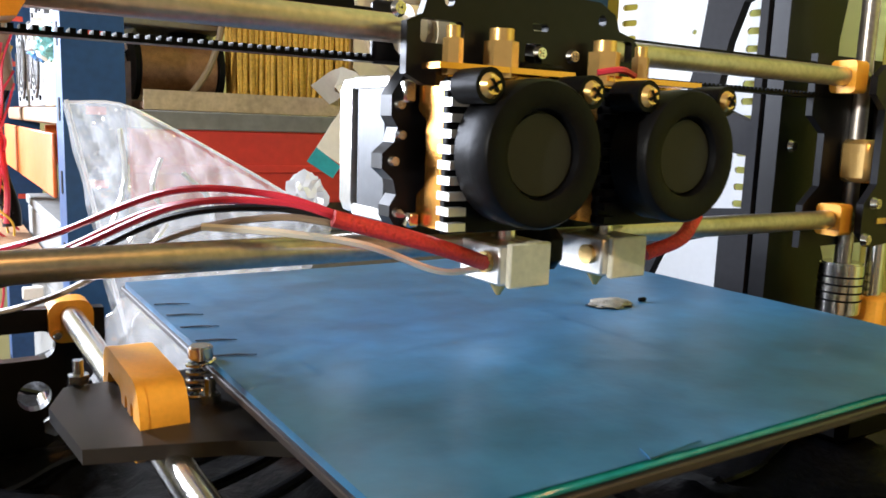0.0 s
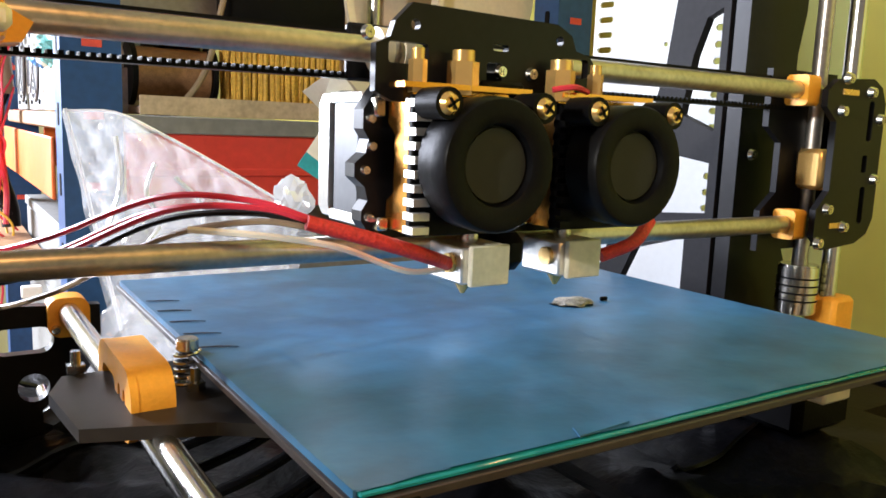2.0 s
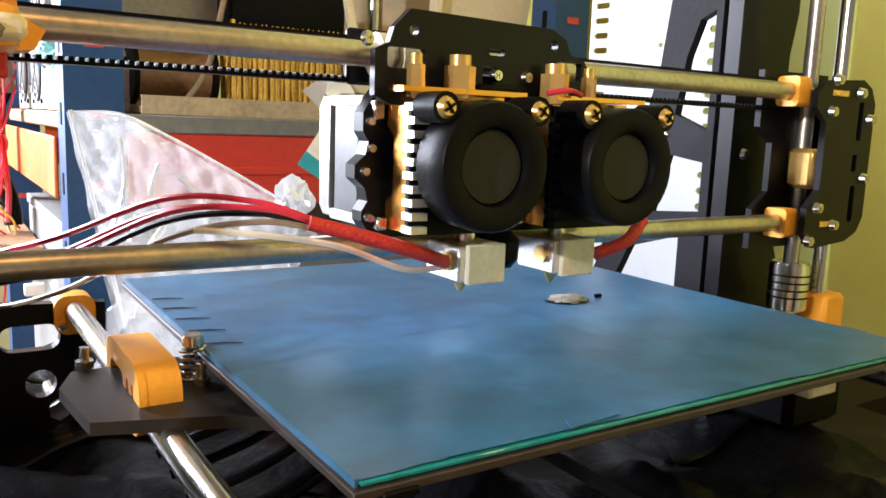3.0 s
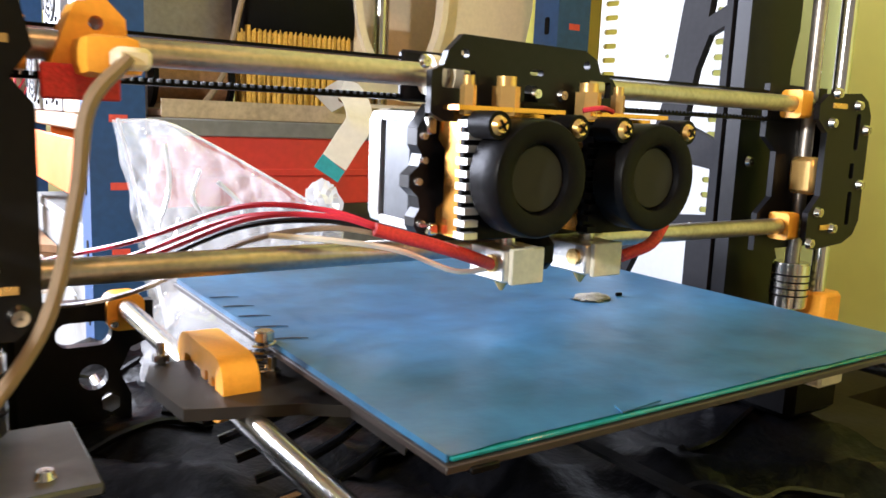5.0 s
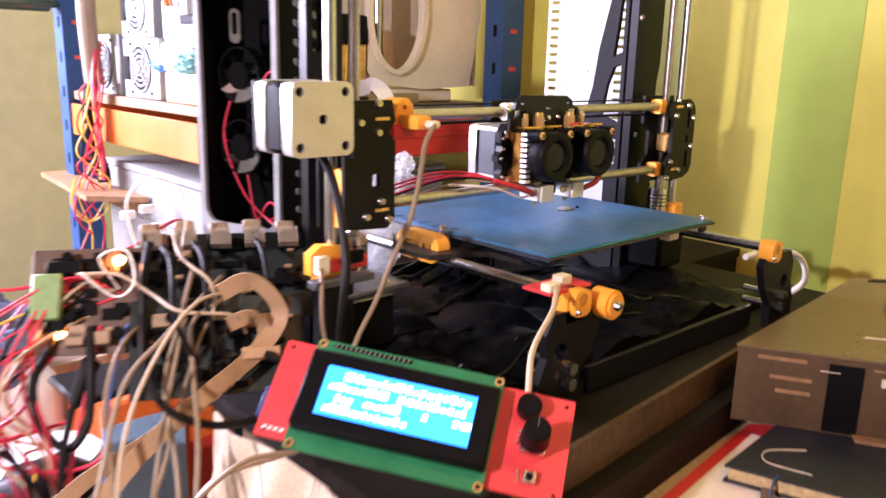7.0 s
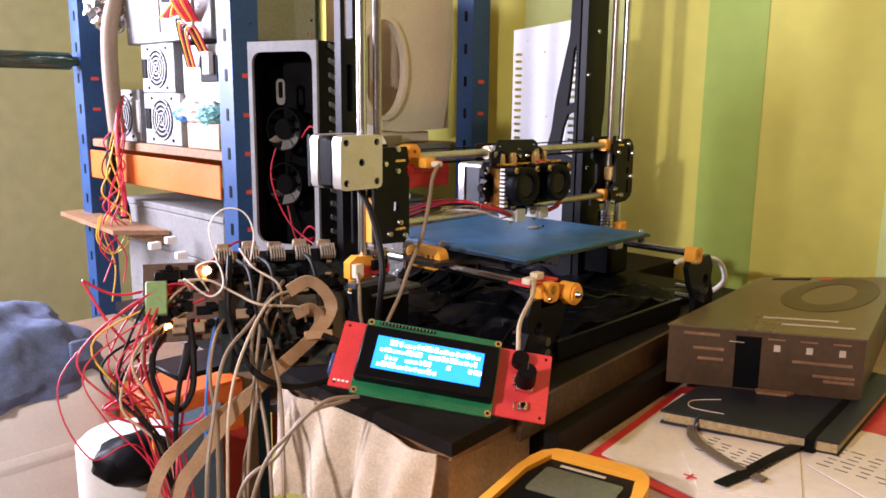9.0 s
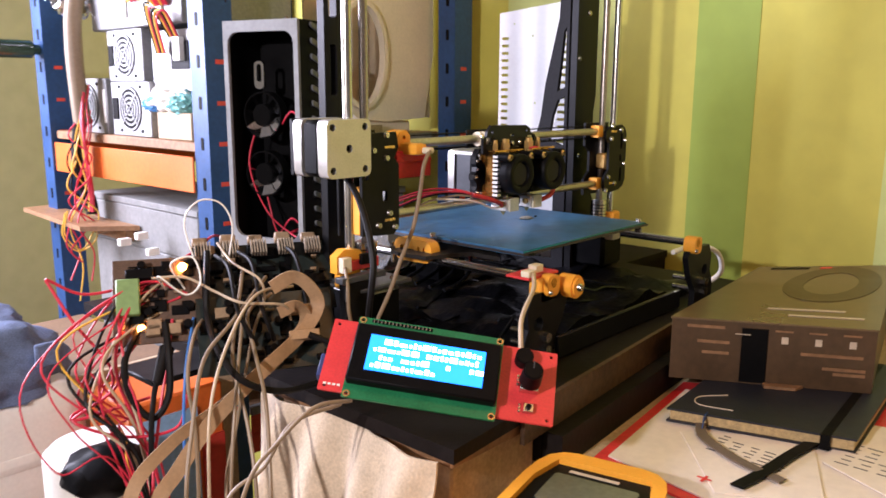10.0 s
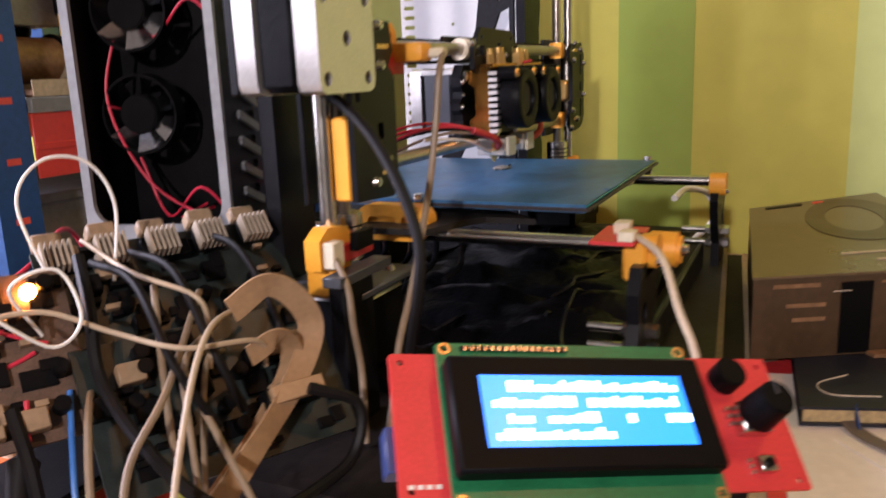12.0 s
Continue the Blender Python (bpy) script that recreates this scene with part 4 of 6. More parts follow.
def board(name, centre, tilt, yaw, w, h, seed, label, colour, n):
    t = tag_thing(name, centre, label, "circuit board")
    t.matrix_world = Matrix.Translation(centre) @ Euler((radians(tilt), 0, radians(yaw))).to_matrix().to_4x4()
    BASE[t] = Vector((0, 0, 0))
    part("circuit_board", box(-w / 2, w / 2, -h / 2, h / 2, 0, 0.0016, 0.0002), colour, t)
    rr = random.Random(seed)
    for k in range(n):
        a, b = rr.uniform(-w / 2 + 0.006, w / 2 - 0.006), rr.uniform(-h / 2 + 0.005, h / 2 - 0.005)
        kind = rr.random()
        if kind < 0.4:
            sx, sy = rr.uniform(0.002, 0.006), rr.uniform(0.002, 0.005)
            part("chip", box(a - sx, a + sx, b - sy, b + sy, 0.0016, 0.0016 + rr.uniform(0.001, 0.003), 0.0002), BLACKM, t)
        elif kind < 0.6:
            part("capacitor", cyl((a, b, 0.0016), (a, b, 0.009), 0.003, 14, bevel=0.0004), ALU if rr.random() < 0.08 else BLACKM, t)
        elif kind < 0.85:
            part("pin_header", box(a - rr.uniform(0.001, 0.005), a + 0.003, b - 0.0012, b + 0.0012, 0.0016, 0.0055, 0.0002), rr.choice((BLACKM, BLACKM, BLACKM, BLACKM, TANP)), t)
        else:
            part("socket", box(a - 0.005, a + 0.005, b - 0.004, b + 0.004, 0.0016, 0.008, 0.0005), rr.choice((TANP, BLACKM, BLACKM, BLACKM, BLACKM)), t)
    return t


bA = board("driver_board", (-0.05, 0.2, 0.116), 50, -28, 0.108, 0.062, 3, "crowded dark circuit board with heat sinks and plugs", DGREENP, 60)
for k in range(5):
    x = -0.046 + 0.0215 * k
    h = part("heat_sink", box(x - 0.006, x + 0.006, 0.016, 0.028, 0.006, 0.009), BLACKM, bA)
    for q in range(6):
        part("fin", box(x - 0.006 + 0.0022 * q, x - 0.005 + 0.0022 * q, 0.016, 0.028, 0.009, 0.0155), mat("pale_ceramic_fin", (0.4, 0.33, 0.25), 0.5), h)
    part("plug", box(x - 0.0075, x + 0.0045, 0.029, 0.036, 0.003, 0.009 + 0.003 * (k % 2), 0.001), TANP, bA)
bB = board("logic_board", (-0.08, 0.155, 0.088), 55, -28, 0.1, 0.06, 8, "dark circuit board with ribbon cable sockets", DGREENP, 56)
for k in range(2):
    part("ribbon_socket", box(0.012, 0.036, 0.006 - 0.02 * k, 0.014 - 0.02 * k, 0.0016, 0.012, 0.0005), BLACKM, bB)
    part("ribbon_plug", box(0.013, 0.035, 0.0065 - 0.02 * k, 0.0135 - 0.02 * k, 0.012, 0.017, 0.0005), BEIGEW, bB)
bC = board("power_board", (-0.135, 0.212, 0.112), 55, -30, 0.062, 0.066, 5, "brown circuit board with green terminals and glowing orange lamps", mat("brown_circuit_board", (0.1, 0.06, 0.04), 0.45, var=0.3, scale=120), 42)
part("terminal", box(-0.028, -0.012, -0.014, 0.014, 0.0016, 0.012, 0.0008), mat("green_terminal", (0.2, 0.32, 0.12), 0.5), bC, "pale green screw terminal")
part("led", cyl((0.018, 0.024, 0.0016), (0.018, 0.024, 0.0055), 0.003, 14, bevel=0.0007), LEDM, bC, "glowing orange lamp")
part("led", cyl((-0.012, -0.022, 0.0016), (-0.012, -0.022, 0.0055), 0.0026, 14, bevel=0.0007), LEDM, bC, "glowing orange lamp")

# z end stop block by the left coupler
ze = tag_thing("z_end_stop", (-0.014, 0.143, 0.111), "orange and red limit switch on a grey motor bracket", "limit switch")
part("holder", plate([[(-0.034, 0.1135), (-0.004, 0.1135), (-0.004, 0.122), (-0.01, 0.13), (-0.026, 0.132), (-0.034, 0.127)]], "y", 0.1335, 0.1415), ORANGE, ze)
part("circuit_board", box(-0.022, 0.008, 0.1305, 0.133, 0.1145, 0.1225, 0.0004), REDP, ze)
part("connector", box(-0.033, -0.024, 0.127, 0.133, 0.1145, 0.1265, 0.0006), CREAM, ze)
part("switch", box(-0.014, 0.002, 0.1265, 0.1303, 0.119, 0.1275, 0.0005), BLACKM, ze)
part("bracket", box(-0.04, 0.006, 0.12, 0.1295, 0.108, 0.1128, 0.0005), GREYP, ze, "dark grey steel bracket")
part("bracket_leg", box(-0.036, -0.01, 0.121, 0.1295, 0.0395, 0.108, 0.0008), BLACK, ze)
ze.location += Vector((0.012, 0.01, 0.01))


def cable(name, pts, r, m, label, flat=0.0, side=None, seg=8):
    return thing(name, tube(pts, r, seg, 8, flat, side), m, label, "cable")


cable("sensor_cable", [(0.053, 0.115, 0.217), (0.044, 0.113, 0.206), (0.041, 0.114, 0.186), (0.034, 0.115, 0.158), (0.018, 0.113, 0.134), (0.006, 0.114, 0.109), (-0.008, 0.114, 0.088), (-0.02, 0.112, 0.065), (-0.03, 0.11, 0.0518)], 0.0017, GREYW, "grey sensor cable hanging from the end stop")
cable("motor_cable", [(-0.02, 0.138, 0.203), (-0.022, 0.125, 0.195), (-0.026, 0.111, 0.183), (-0.031, 0.097, 0.164), (-0.035, 0.088, 0.143), (-0.037, 0.088, 0.124), (-0.036, 0.093, 0.1), (-0.03, 0.1, 0.07), (-0.025, 0.108, 0.0525)], 0.0025, BLKW, "thick black motor cable below the stepper motor")
cable("sensor_cable", [(-0.018, 0.139, 0.13), (-0.024, 0.129, 0.118), (-0.026, 0.126, 0.1), (-0.025, 0.124, 0.08), (-0.035, 0.118, 0.0517)], 0.0015, GREYW, "grey cable from the lower limit switch")
cable("sensor_cable", [(0.072, 0.024, 0.127), (0.05, 0.008, 0.122), (0.02, -0.004, 0.108), (0.006, -0.014, 0.088), (0.004, -0.01, 0.0525)], 0.0017, CREAMW, "pale cable from the front end stop")
cable("ribbon_cable", [(-0.084, 0.143, 0.124), (-0.07, 0.136, 0.131), (-0.059, 0.13, 0.122), (-0.054, 0.129, 0.107), (-0.07, 0.13, 0.088), (-0.103, 0.13, 0.07), (-0.139, 0.138, 0.042), (-0.165, 0.143, 0.012), (-0.183, 0.146, -0.015), (-0.19, 0.147, -0.09)], 0.0005, BEIGEW, "flat beige ribbon cable hanging from the board", 0.0052, (0.75, 0.6, 0.3))
cable("ribbon_cable", [(-0.082, 0.138, 0.106), (-0.07, 0.133, 0.11), (-0.061, 0.134, 0.1), (-0.064, 0.137, 0.088), (-0.09, 0.139, 0.068), (-0.13, 0.142, 0.048), (-0.17, 0.146, 0.03), (-0.198, 0.148, 0.0), (-0.208, 0.148, -0.08)], 0.0005, BEIGEW, "flat beige ribbon cable hanging down", 0.0046, (0.75, 0.6, 0.3))
for pts in ([(-0.068, 0.172, 0.125), (-0.115, 0.148, 0.104), (-0.141, 0.144, 0.083), (-0.162, 0.127, 0.045), (-0.177, 0.113, 0.004), (-0.18, 0.11, -0.08)],
            [(-0.081, 0.183, 0.13), (-0.101, 0.163, 0.102), (-0.12, 0.141, 0.078), (-0.127, 0.115, 0.038), (-0.136, 0.095, -0.006), (-0.14, 0.09, -0.09)],
            [(-0.072, 0.16, 0.115), (-0.094, 0.159, 0.104), (-0.106, 0.135, 0.084), (-0.119, 0.105, 0.055), (-0.139, 0.075, 0.003), (-0.145, 0.07, -0.08)],
            [(-0.098, 0.042, 0.07), (-0.125, 0.046, 0.072), (-0.152, 0.05, 0.055), (-0.171, 0.052, 0.036), (-0.19, 0.06, -0.03)],
            [(-0.1, 0.05, 0.066), (-0.134, 0.056, 0.062), (-0.156, 0.057, 0.04), (-0.18, 0.064, 0.02), (-0.19, 0.07, -0.06)],
            [(-0.11, 0.19, 0.1), (-0.135, 0.165, 0.095), (-0.15, 0.15, 0.07), (-0.152, 0.14, 0.03), (-0.16, 0.13, -0.06)]):
    cable("grey_cable", pts, 0.0014, GREYW, "grey cable hanging from the control boards")
cable("cream_cable", [(-0.073, 0.229, 0.144), (-0.085, 0.19, 0.136), (-0.082, 0.162, 0.128), (-0.08, 0.158, 0.116), (-0.085, 0.155, 0.1)], 0.001, CREAMW, "cream cable lying over the boards")
cable("cream_cable", [(-0.14, 0.21, 0.13), (-0.122, 0.195, 0.13), (-0.111, 0.174, 0.121), (-0.107, 0.146, 0.117), (-0.08, 0.135, 0.112), (-0.07, 0.14, 0.098)], 0.001, CREAMW, "cream cable lying over the boards")
cable("cream_cable", [(-0.06, 0.15, 0.12), (-0.1, 0.14, 0.122), (-0.135, 0.125, 0.095), (-0.155, 0.115, 0.06), (-0.165, 0.105, 0.01), (-0.17, 0.1, -0.08)], 0.0011, CREAMW, "cream cable bending down from the boards")
cable("black_cable", [(-0.1, 0.2, 0.145), (-0.11, 0.186, 0.129), (-0.116, 0.178, 0.104), (-0.129, 0.145, 0.088), (-0.127, 0.122, 0.072), (-0.105, 0.115, 0.059), (-0.08, 0.112, 0.056), (-0.062, 0.107, 0.062), (-0.055, 0.108, 0.08), (-0.068, 0.122, 0.09)], 0.0024, BLKW, "thick black cable looping below the boards")
cable("black_cable", [(-0.145, 0.215, 0.1), (-0.172, 0.194, 0.079), (-0.173, 0.185, 0.054), (-0.164, 0.175, 0.04), (-0.152, 0.174, 0.053), (-0.146, 0.181, 0.079), (-0.14, 0.195, 0.1)], 0.0026, BLKW, "black cable in a hanging loop")
cable("power_lead", [(-0.134, 0.198, 0.092), (-0.153, 0.181, 0.069), (-0.16, 0.179, 0.055), (-0.172, 0.165, 0.02), (-0.178, 0.158, -0.08)], 0.002, BLKW, "black power lead hanging down")
thing("power_plug", cyl((-0.142, 0.19, 0.083), (-0.157, 0.18, 0.062), 0.0055, 16, 0.0035, bevel=0.0008), BLKW, "black barrel plug on the power lead", "plug")
for pts in ([(-0.2, 0.245, 0.134), (-0.175, 0.242, 0.119), (-0.139, 0.237, 0.122), (-0.094, 0.24, 0.135), (-0.051, 0.263, 0.143), (-0.03, 0.27, 0.11)],
            [(-0.2, 0.245, 0.1335), (-0.189, 0.232, 0.103), (-0.173, 0.215, 0.07), (-0.179, 0.21, 0.052), (-0.21, 0.198, 0.047), (-0.183, 0.18, 0.031), (-0.153, 0.165, 0.032), (-0.14, 0.17, 0.0515)],
            [(-0.13, 0.205, 0.107), (-0.164, 0.203, 0.081), (-0.182, 0.193, 0.061), (-0.209, 0.197, 0.046), (-0.16, 0.185, 0.0515)],
            [(-0.115, 0.235, 0.132), (-0.14, 0.235, 0.12), (-0.15, 0.22, 0.1), (-0.135, 0.2, 0.09)],
            [(-0.134, 0.195, 0.101), (-0.15, 0.18, 0.068), (-0.163, 0.171, 0.033), (-0.177, 0.157, -0.008), (-0.18, 0.15, -0.09)],
            [(-0.1, 0.225, 0.135), (-0.13, 0.225, 0.128), (-0.165, 0.205, 0.105), (-0.178, 0.195, 0.07), (-0.17, 0.18, 0.02), (-0.172, 0.17, -0.07)]):
    cable("red_wire", pts, 0.0011, REDW, "thin red wire trailing from the control boards")
cable("blue_wire", [(-0.12, 0.19, 0.1), (-0.14, 0.17, 0.07), (-0.15, 0.16, 0.02), (-0.155, 0.15, -0.08)], 0.0011, BLUEW, "thin blue wire hanging down")
cable("white_wire", [(-0.1, 0.215, 0.13), (-0.102, 0.227, 0.164), (-0.091, 0.224, 0.18), (-0.077, 0.215, 0.178), (-0.072, 0.208, 0.16), (-0.08, 0.205, 0.13)], 0.0007, WHITEP, "white wire in an upright loop")
cable("white_wire", [(-0.13, 0.21, 0.12), (-0.142, 0.196, 0.134), (-0.128, 0.185, 0.12), (-0.118, 0.181, 0.128), (-0.118, 0.19, 0.145), (-0.13, 0.2, 0.14), (-0.12, 0.2, 0.12)], 0.0007, WHITEP, "white wire coiled on the boards")
cable("white_cable", [(0.36, 0.05, 0.098), (0.4, 0.045, 0.1), (0.424, 0.03, 0.092), (0.428, 0.025, 0.07), (0.415, 0.04, 0.0525)], 0.0028, WHITEP, "white cable bending behind the printer's foot")
for k in (0, 1, 3):
    cable("black_wire", [(-0.09 + 0.02 * k, 0.205, 0.14), (-0.098 + 0.02 * k, 0.175, 0.136), (-0.108 + 0.02 * k, 0.15, 0.11), (-0.1 + 0.015 * k, 0.14, 0.085)], 0.0017, BLKW, "black cable plugged into the driver board")

# more thin wires bunched at the side of the boards
rw = random.Random(33)
for k in range(12):
    u = rw.uniform
    pts = [(u(-0.13, -0.095), u(0.2, 0.23), u(0.108, 0.13)), (u(-0.165, -0.145), u(0.2, 0.225), u(0.095, 0.12)), (u(-0.205, -0.17), u(0.185, 0.215), u(0.05, 0.085)), (u(-0.19, -0.16), u(0.165, 0.19), u(0.0, 0.04)), (u(-0.185, -0.155), u(0.14, 0.17), -0.09)]
    m, word = ((REDW, "red"), (REDW, "red"), (BLKW, "black"), (CREAMW, "cream"))[k % 4]
    cable(word + "_wire", pts, (0.0009, 0.0007, 0.0011, 0.001)[k % 4], m, "thin " + word + " wire in the bunch beside the control boards")
for k in range(2):
    u = rw.uniform
    pts = [(u(-0.1, -0.07), u(0.15, 0.18), u(0.1, 0.12)), (u(-0.115, -0.09), u(0.14, 0.16), u(0.085, 0.1)), (u(-0.135, -0.115), u(0.11, 0.13), u(0.04, 0.065)), (u(-0.16, -0.13), u(0.085, 0.11), u(-0.02, 0.01)), (u(-0.165, -0.14), u(0.08, 0.1), -0.09)]
    cable("grey_cable", pts, 0.0012, GREYW, "grey cable hanging from the control boards")

for k in range(6):
    u = rw.uniform
    far = u(-0.235, -0.19)
    pts = [(u(-0.12, -0.1), u(0.2, 0.23), u(0.11, 0.13)), (u(-0.16, -0.14), u(0.21, 0.235), u(0.105, 0.13)), (far, u(0.195, 0.225), u(0.06, 0.1)), (far + u(0.0, 0.03), u(0.185, 0.2), u(0.015, 0.05)), (u(-0.19, -0.16), u(0.17, 0.19), u(-0.03, 0.03)), (u(-0.175, -0.15), u(0.15, 0.17), -0.09)]
    m, word = ((REDW, "red"), (REDW, "red"), (YELW, "yellow"), (REDW, "red"))[k % 4]
    cable(word + "_wire", pts, (0.0008, 0.0006)[k % 2], m, "long " + word + " wire bowing out beside the control boards")

# ---- open metal enclosure with two fans, behind the left tower ----
pc = tag_thing("metal_enclosure", (0.0, 0.24, 0.05), "tall black metal enclosure with a grey rim and two fans inside", "enclosure")
pc.matrix_world = Matrix.Translation((-0.006, 0.202, 0.05)) @ Euler((0, 0, radians(106))).to_matrix().to_4x4()
BASE[pc] = Vector((0, 0, 0))
# local x runs along the open face, local y towards the open face, z up
W, H0, H1 = 0.076, 0.0, 0.27
part("rim", plate([[(0, 0.07), (W, 0.07), (W, H1), (0, H1)], rrect(0.0045, W - 0.0045, 0.09, H1 - 0.009, 0.01)], "y", 0.0, 0.003), mat("grey_painted_rim", (0.3, 0.31, 0.32), 0.4, metal=0.2), pc, "grey painted rim", smooth=False)
part("back_panel", box(0, W, -0.045, -0.043, H0, H1), BLACKM, pc)
part("side_panel", plate([[(-0.045, H0), (-0.0002, H0), (-0.0002, H1), (-0.045, H1)]] + [rrect(-0.036, -0.012, 0.1 + 0.0125 * k, 0.1055 + 0.0125 * k, 0.0025, 2) for k in range(14)], "x", 0.0, 0.002), BLACKM, pc, "black panel with a row of slots", smooth=False)
for k in range(14):
    zb = 0.094 + 0.0125 * k
    part("louvre", plate([[(-0.036, zb), (-0.014, zb + 0.008), (-0.013, zb + 0.0105), (-0.014, zb + 0.012), (-0.036, zb + 0.0042)]], "x", -0.0022, -0.0004), LOUVRE, pc, "slanted grey louvre", smooth=False)
part("side_panel", box(W - 0.002, W, -0.043, -0.0002, H0, H1), BLACKM, pc)
part("top_panel", box(0.002, W - 0.002, -0.043, -0.0002, H1 - 0.002, H1), BLACKM, pc)
part("bottom_panel", box(0.002, W - 0.002, -0.043, -0.0002, 0.0005, 0.07), BLACKM, pc)
for zc in (0.143, 0.193):
    f = part("fan", plate([ring(0.05, zc, 0.0198, 28), ring(0.05, zc, 0.0186, 28)], "y", -0.022, -0.012), BLACKM, pc, "black fan with shiny blades")
    part("hub", cyl((0.05, -0.021, zc), (0.05, -0.011, zc), 0.0095, 24, bevel=0.0006), BLACKM, f)
    for q in range(7):
        a = 2 * math.pi * q / 7
        bm = bmesh.new()
        ca_, sa_ = math.cos(a), math.sin(a)
        pts = []
        for rr_, tw in ((0.0096, -0.0035), (0.0178, -0.006), (0.0178, 0.006), (0.0096, 0.0035)):
            pts.append(bm.verts.new((0.05 + rr_ * ca_ - tw * sa_, -0.0155 + tw * 0.9, zc + rr_ * sa_ + tw * ca_)))
        bm.faces.new(pts)
        part("blade", bm, SHINY, f)
part("bracket_clip", plate([rrect(0.046, 0.056, 0.215, 0.238, 0.004), rrect(0.0485, 0.0535, 0.221, 0.2355, 0.002)], "y", -0.014, -0.011), STEEL, pc, "bright bent metal clip")
for p, q in (((0.062, -0.03, 0.12), (0.006, -0.02, 0.085)), ((0.06, -0.03, 0.2), (0.004, -0.01, 0.185))):
    part("fan_wire", tube([p, ((p[0] + q[0]) / 2 + 0.01, -0.02, (p[2] + q[2]) / 2 - 0.012), ((p[0] + q[0]) / 2 - 0.014, -0.01, (p[2] + q[2]) / 2 + 0.004), q], 0.0008, 6), REDW, pc)
part("fan_wire", tube([(0.06, -0.02, 0.19), (0.066, -0.012, 0.15), (0.05, -0.014, 0.11), (0.02, -0.01, 0.092), (0.003, -0.005, 0.09)], 0.0008, 6), REDW, pc)
for a, b in ((0.004, 0.286), (0.071, 0.286), (0.004, 0.078), (0.071, 0.078)):
    part("rivet", cyl((a, 0.003, b), (a, 0.0036, b), 0.0012, 10), BLACKM, pc)

# white perforated panel leaning by the wall
wp = tag_thing("steel_sheet", (0.39, 0.25, 0.05), "white painted steel sheet with rows of slots", "metal sheet")
wp.matrix_world = Matrix.Translation((0.387, 0.309, 0.05)) @ Euler((0, 0, radians(-80))).to_matrix().to_4x4()
BASE[wp] = Vector((0, 0, 0))
slots = [rrect(0.003, 0.013, 0.1 + 0.0088 * k, 0.1035 + 0.0088 * k, 0.001, 1) for k in range(21)] + [rrect(0.08, 0.09, 0.1 + 0.0088 * k, 0.1035 + 0.0088 * k, 0.001, 1) for k in range(21)]
WST = mat("white_painted_steel", (0.88, 0.89, 0.89), 0.5, var=0.03)
part("sheet", plate([[(0.0, 0.0015), (0.118, 0.0015), (0.118, 0.322), (0.0, 0.308)]] + slots + [ring(0.02, 0.295, 0.0012, 8), ring(0.045, 0.28, 0.0015, 8), ring(0.05, 0.2, 0.0015, 8)], "y", 0.0, 0.0015), WST, wp, smooth=False)
part("flange", box(0.118, 0.12, 0.0, 0.012, 0.0015, 0.322), WST, wp)

# ---- shelving unit ----
sh = tag_thing("shelving_unit", (0.33, 0.78, -0.75), "blue and orange steel shelving unit full of parts", "shelving unit")
for px, py in ((0.122, 0.55), (0.52, 0.5), (0.115, 1.0), (0.56, 1.0)):
    po_ = part("post", plate([[(px, py), (px + 0.04, py), (px + 0.04, py + 0.003), (px + 0.003, py + 0.003), (px + 0.003, py + 0.034), (px, py + 0.034)]], "z", -0.75, 0.95), BLUEST, sh, "blue painted angle post", smooth=False)
    for k in range(24):
        z0 = -0.36 + 0.05 * k
        part("slot_mark", box(px + 0.014, px + 0.027, py - 0.0006, py, z0 + 0.005, z0 + 0.0105), mat("red_slot_edge", (0.7, 0.08, 0.05), 0.5), po_) if 8 < k < 14 or 3 < k < 5 else None
        part("slot", plate([rrect(py + 0.012, py + 0.018, z0, z0 + 0.016, 0.002, 2)], "x", px - 0.0006, px), BLACKM, po_)
for zz in (0.135, -0.22, 0.6):
    part("side_beam", box(0.1185, 0.1215, 0.585, 0.998, zz, zz + 0.046, 0.001), ORANGEST, sh, "orange painted side beam")
    # same orange steel as the side beams; the red tone is painted-in shade
    fb = part("front_beam", box(0.1635, 0.519, 0.548, 0.551, zz - 0.004, zz + 0.051, 0.001), REDTONE, sh, "orange front beam, its shade painted in red")
    part("ridge", box(0.164, 0.5185, 0.5462, 0.5479, zz + 0.02, zz + 0.026, 0.0007), REDTONE, fb)
    part("shelf_lip", box(0.1635, 0.519, 0.5455, 0.554, zz + 0.0515, zz + 0.0645, 0.001), GREYBOX, sh)
    part("rear_beam", box(0.16, 0.56, 1.0, 1.003, zz, zz + 0.046, 0.001), ORANGEST, sh)
    part("shelf_board", box(0.123, 0.555, 0.555, 0.998, zz + 0.0515, zz + 0.0645, 0.0015), WOOD, sh, "brown chipboard shelf")
ZS = 0.2
# things on the middle shelf, seen through the printer
bx = tag_thing("wooden_tray", (0.3, 0.58, ZS), "flat wooden tray with odd pieces on the shelf", "tray")
part("floor_panel", box(0.175, 0.42, 0.557, 0.62, ZS, ZS + 0.006, 0.001), WOOD, bx)
part("rim", box(0.175, 0.42, 0.5555, 0.5565, ZS, ZS + 0.014), PALEW, bx)
br = tag_thing("brush", (0.3, 0.585, ZS), "black wallpaper brush with thick yellow bristles", "brush")
part("stock", box(0.245, 0.345, 0.565, 0.605, 0.27, 0.31, 0.006, seg=2), BLACKM, br, "black brush stock")
bm = bmesh.new()
rb = random.Random(2)
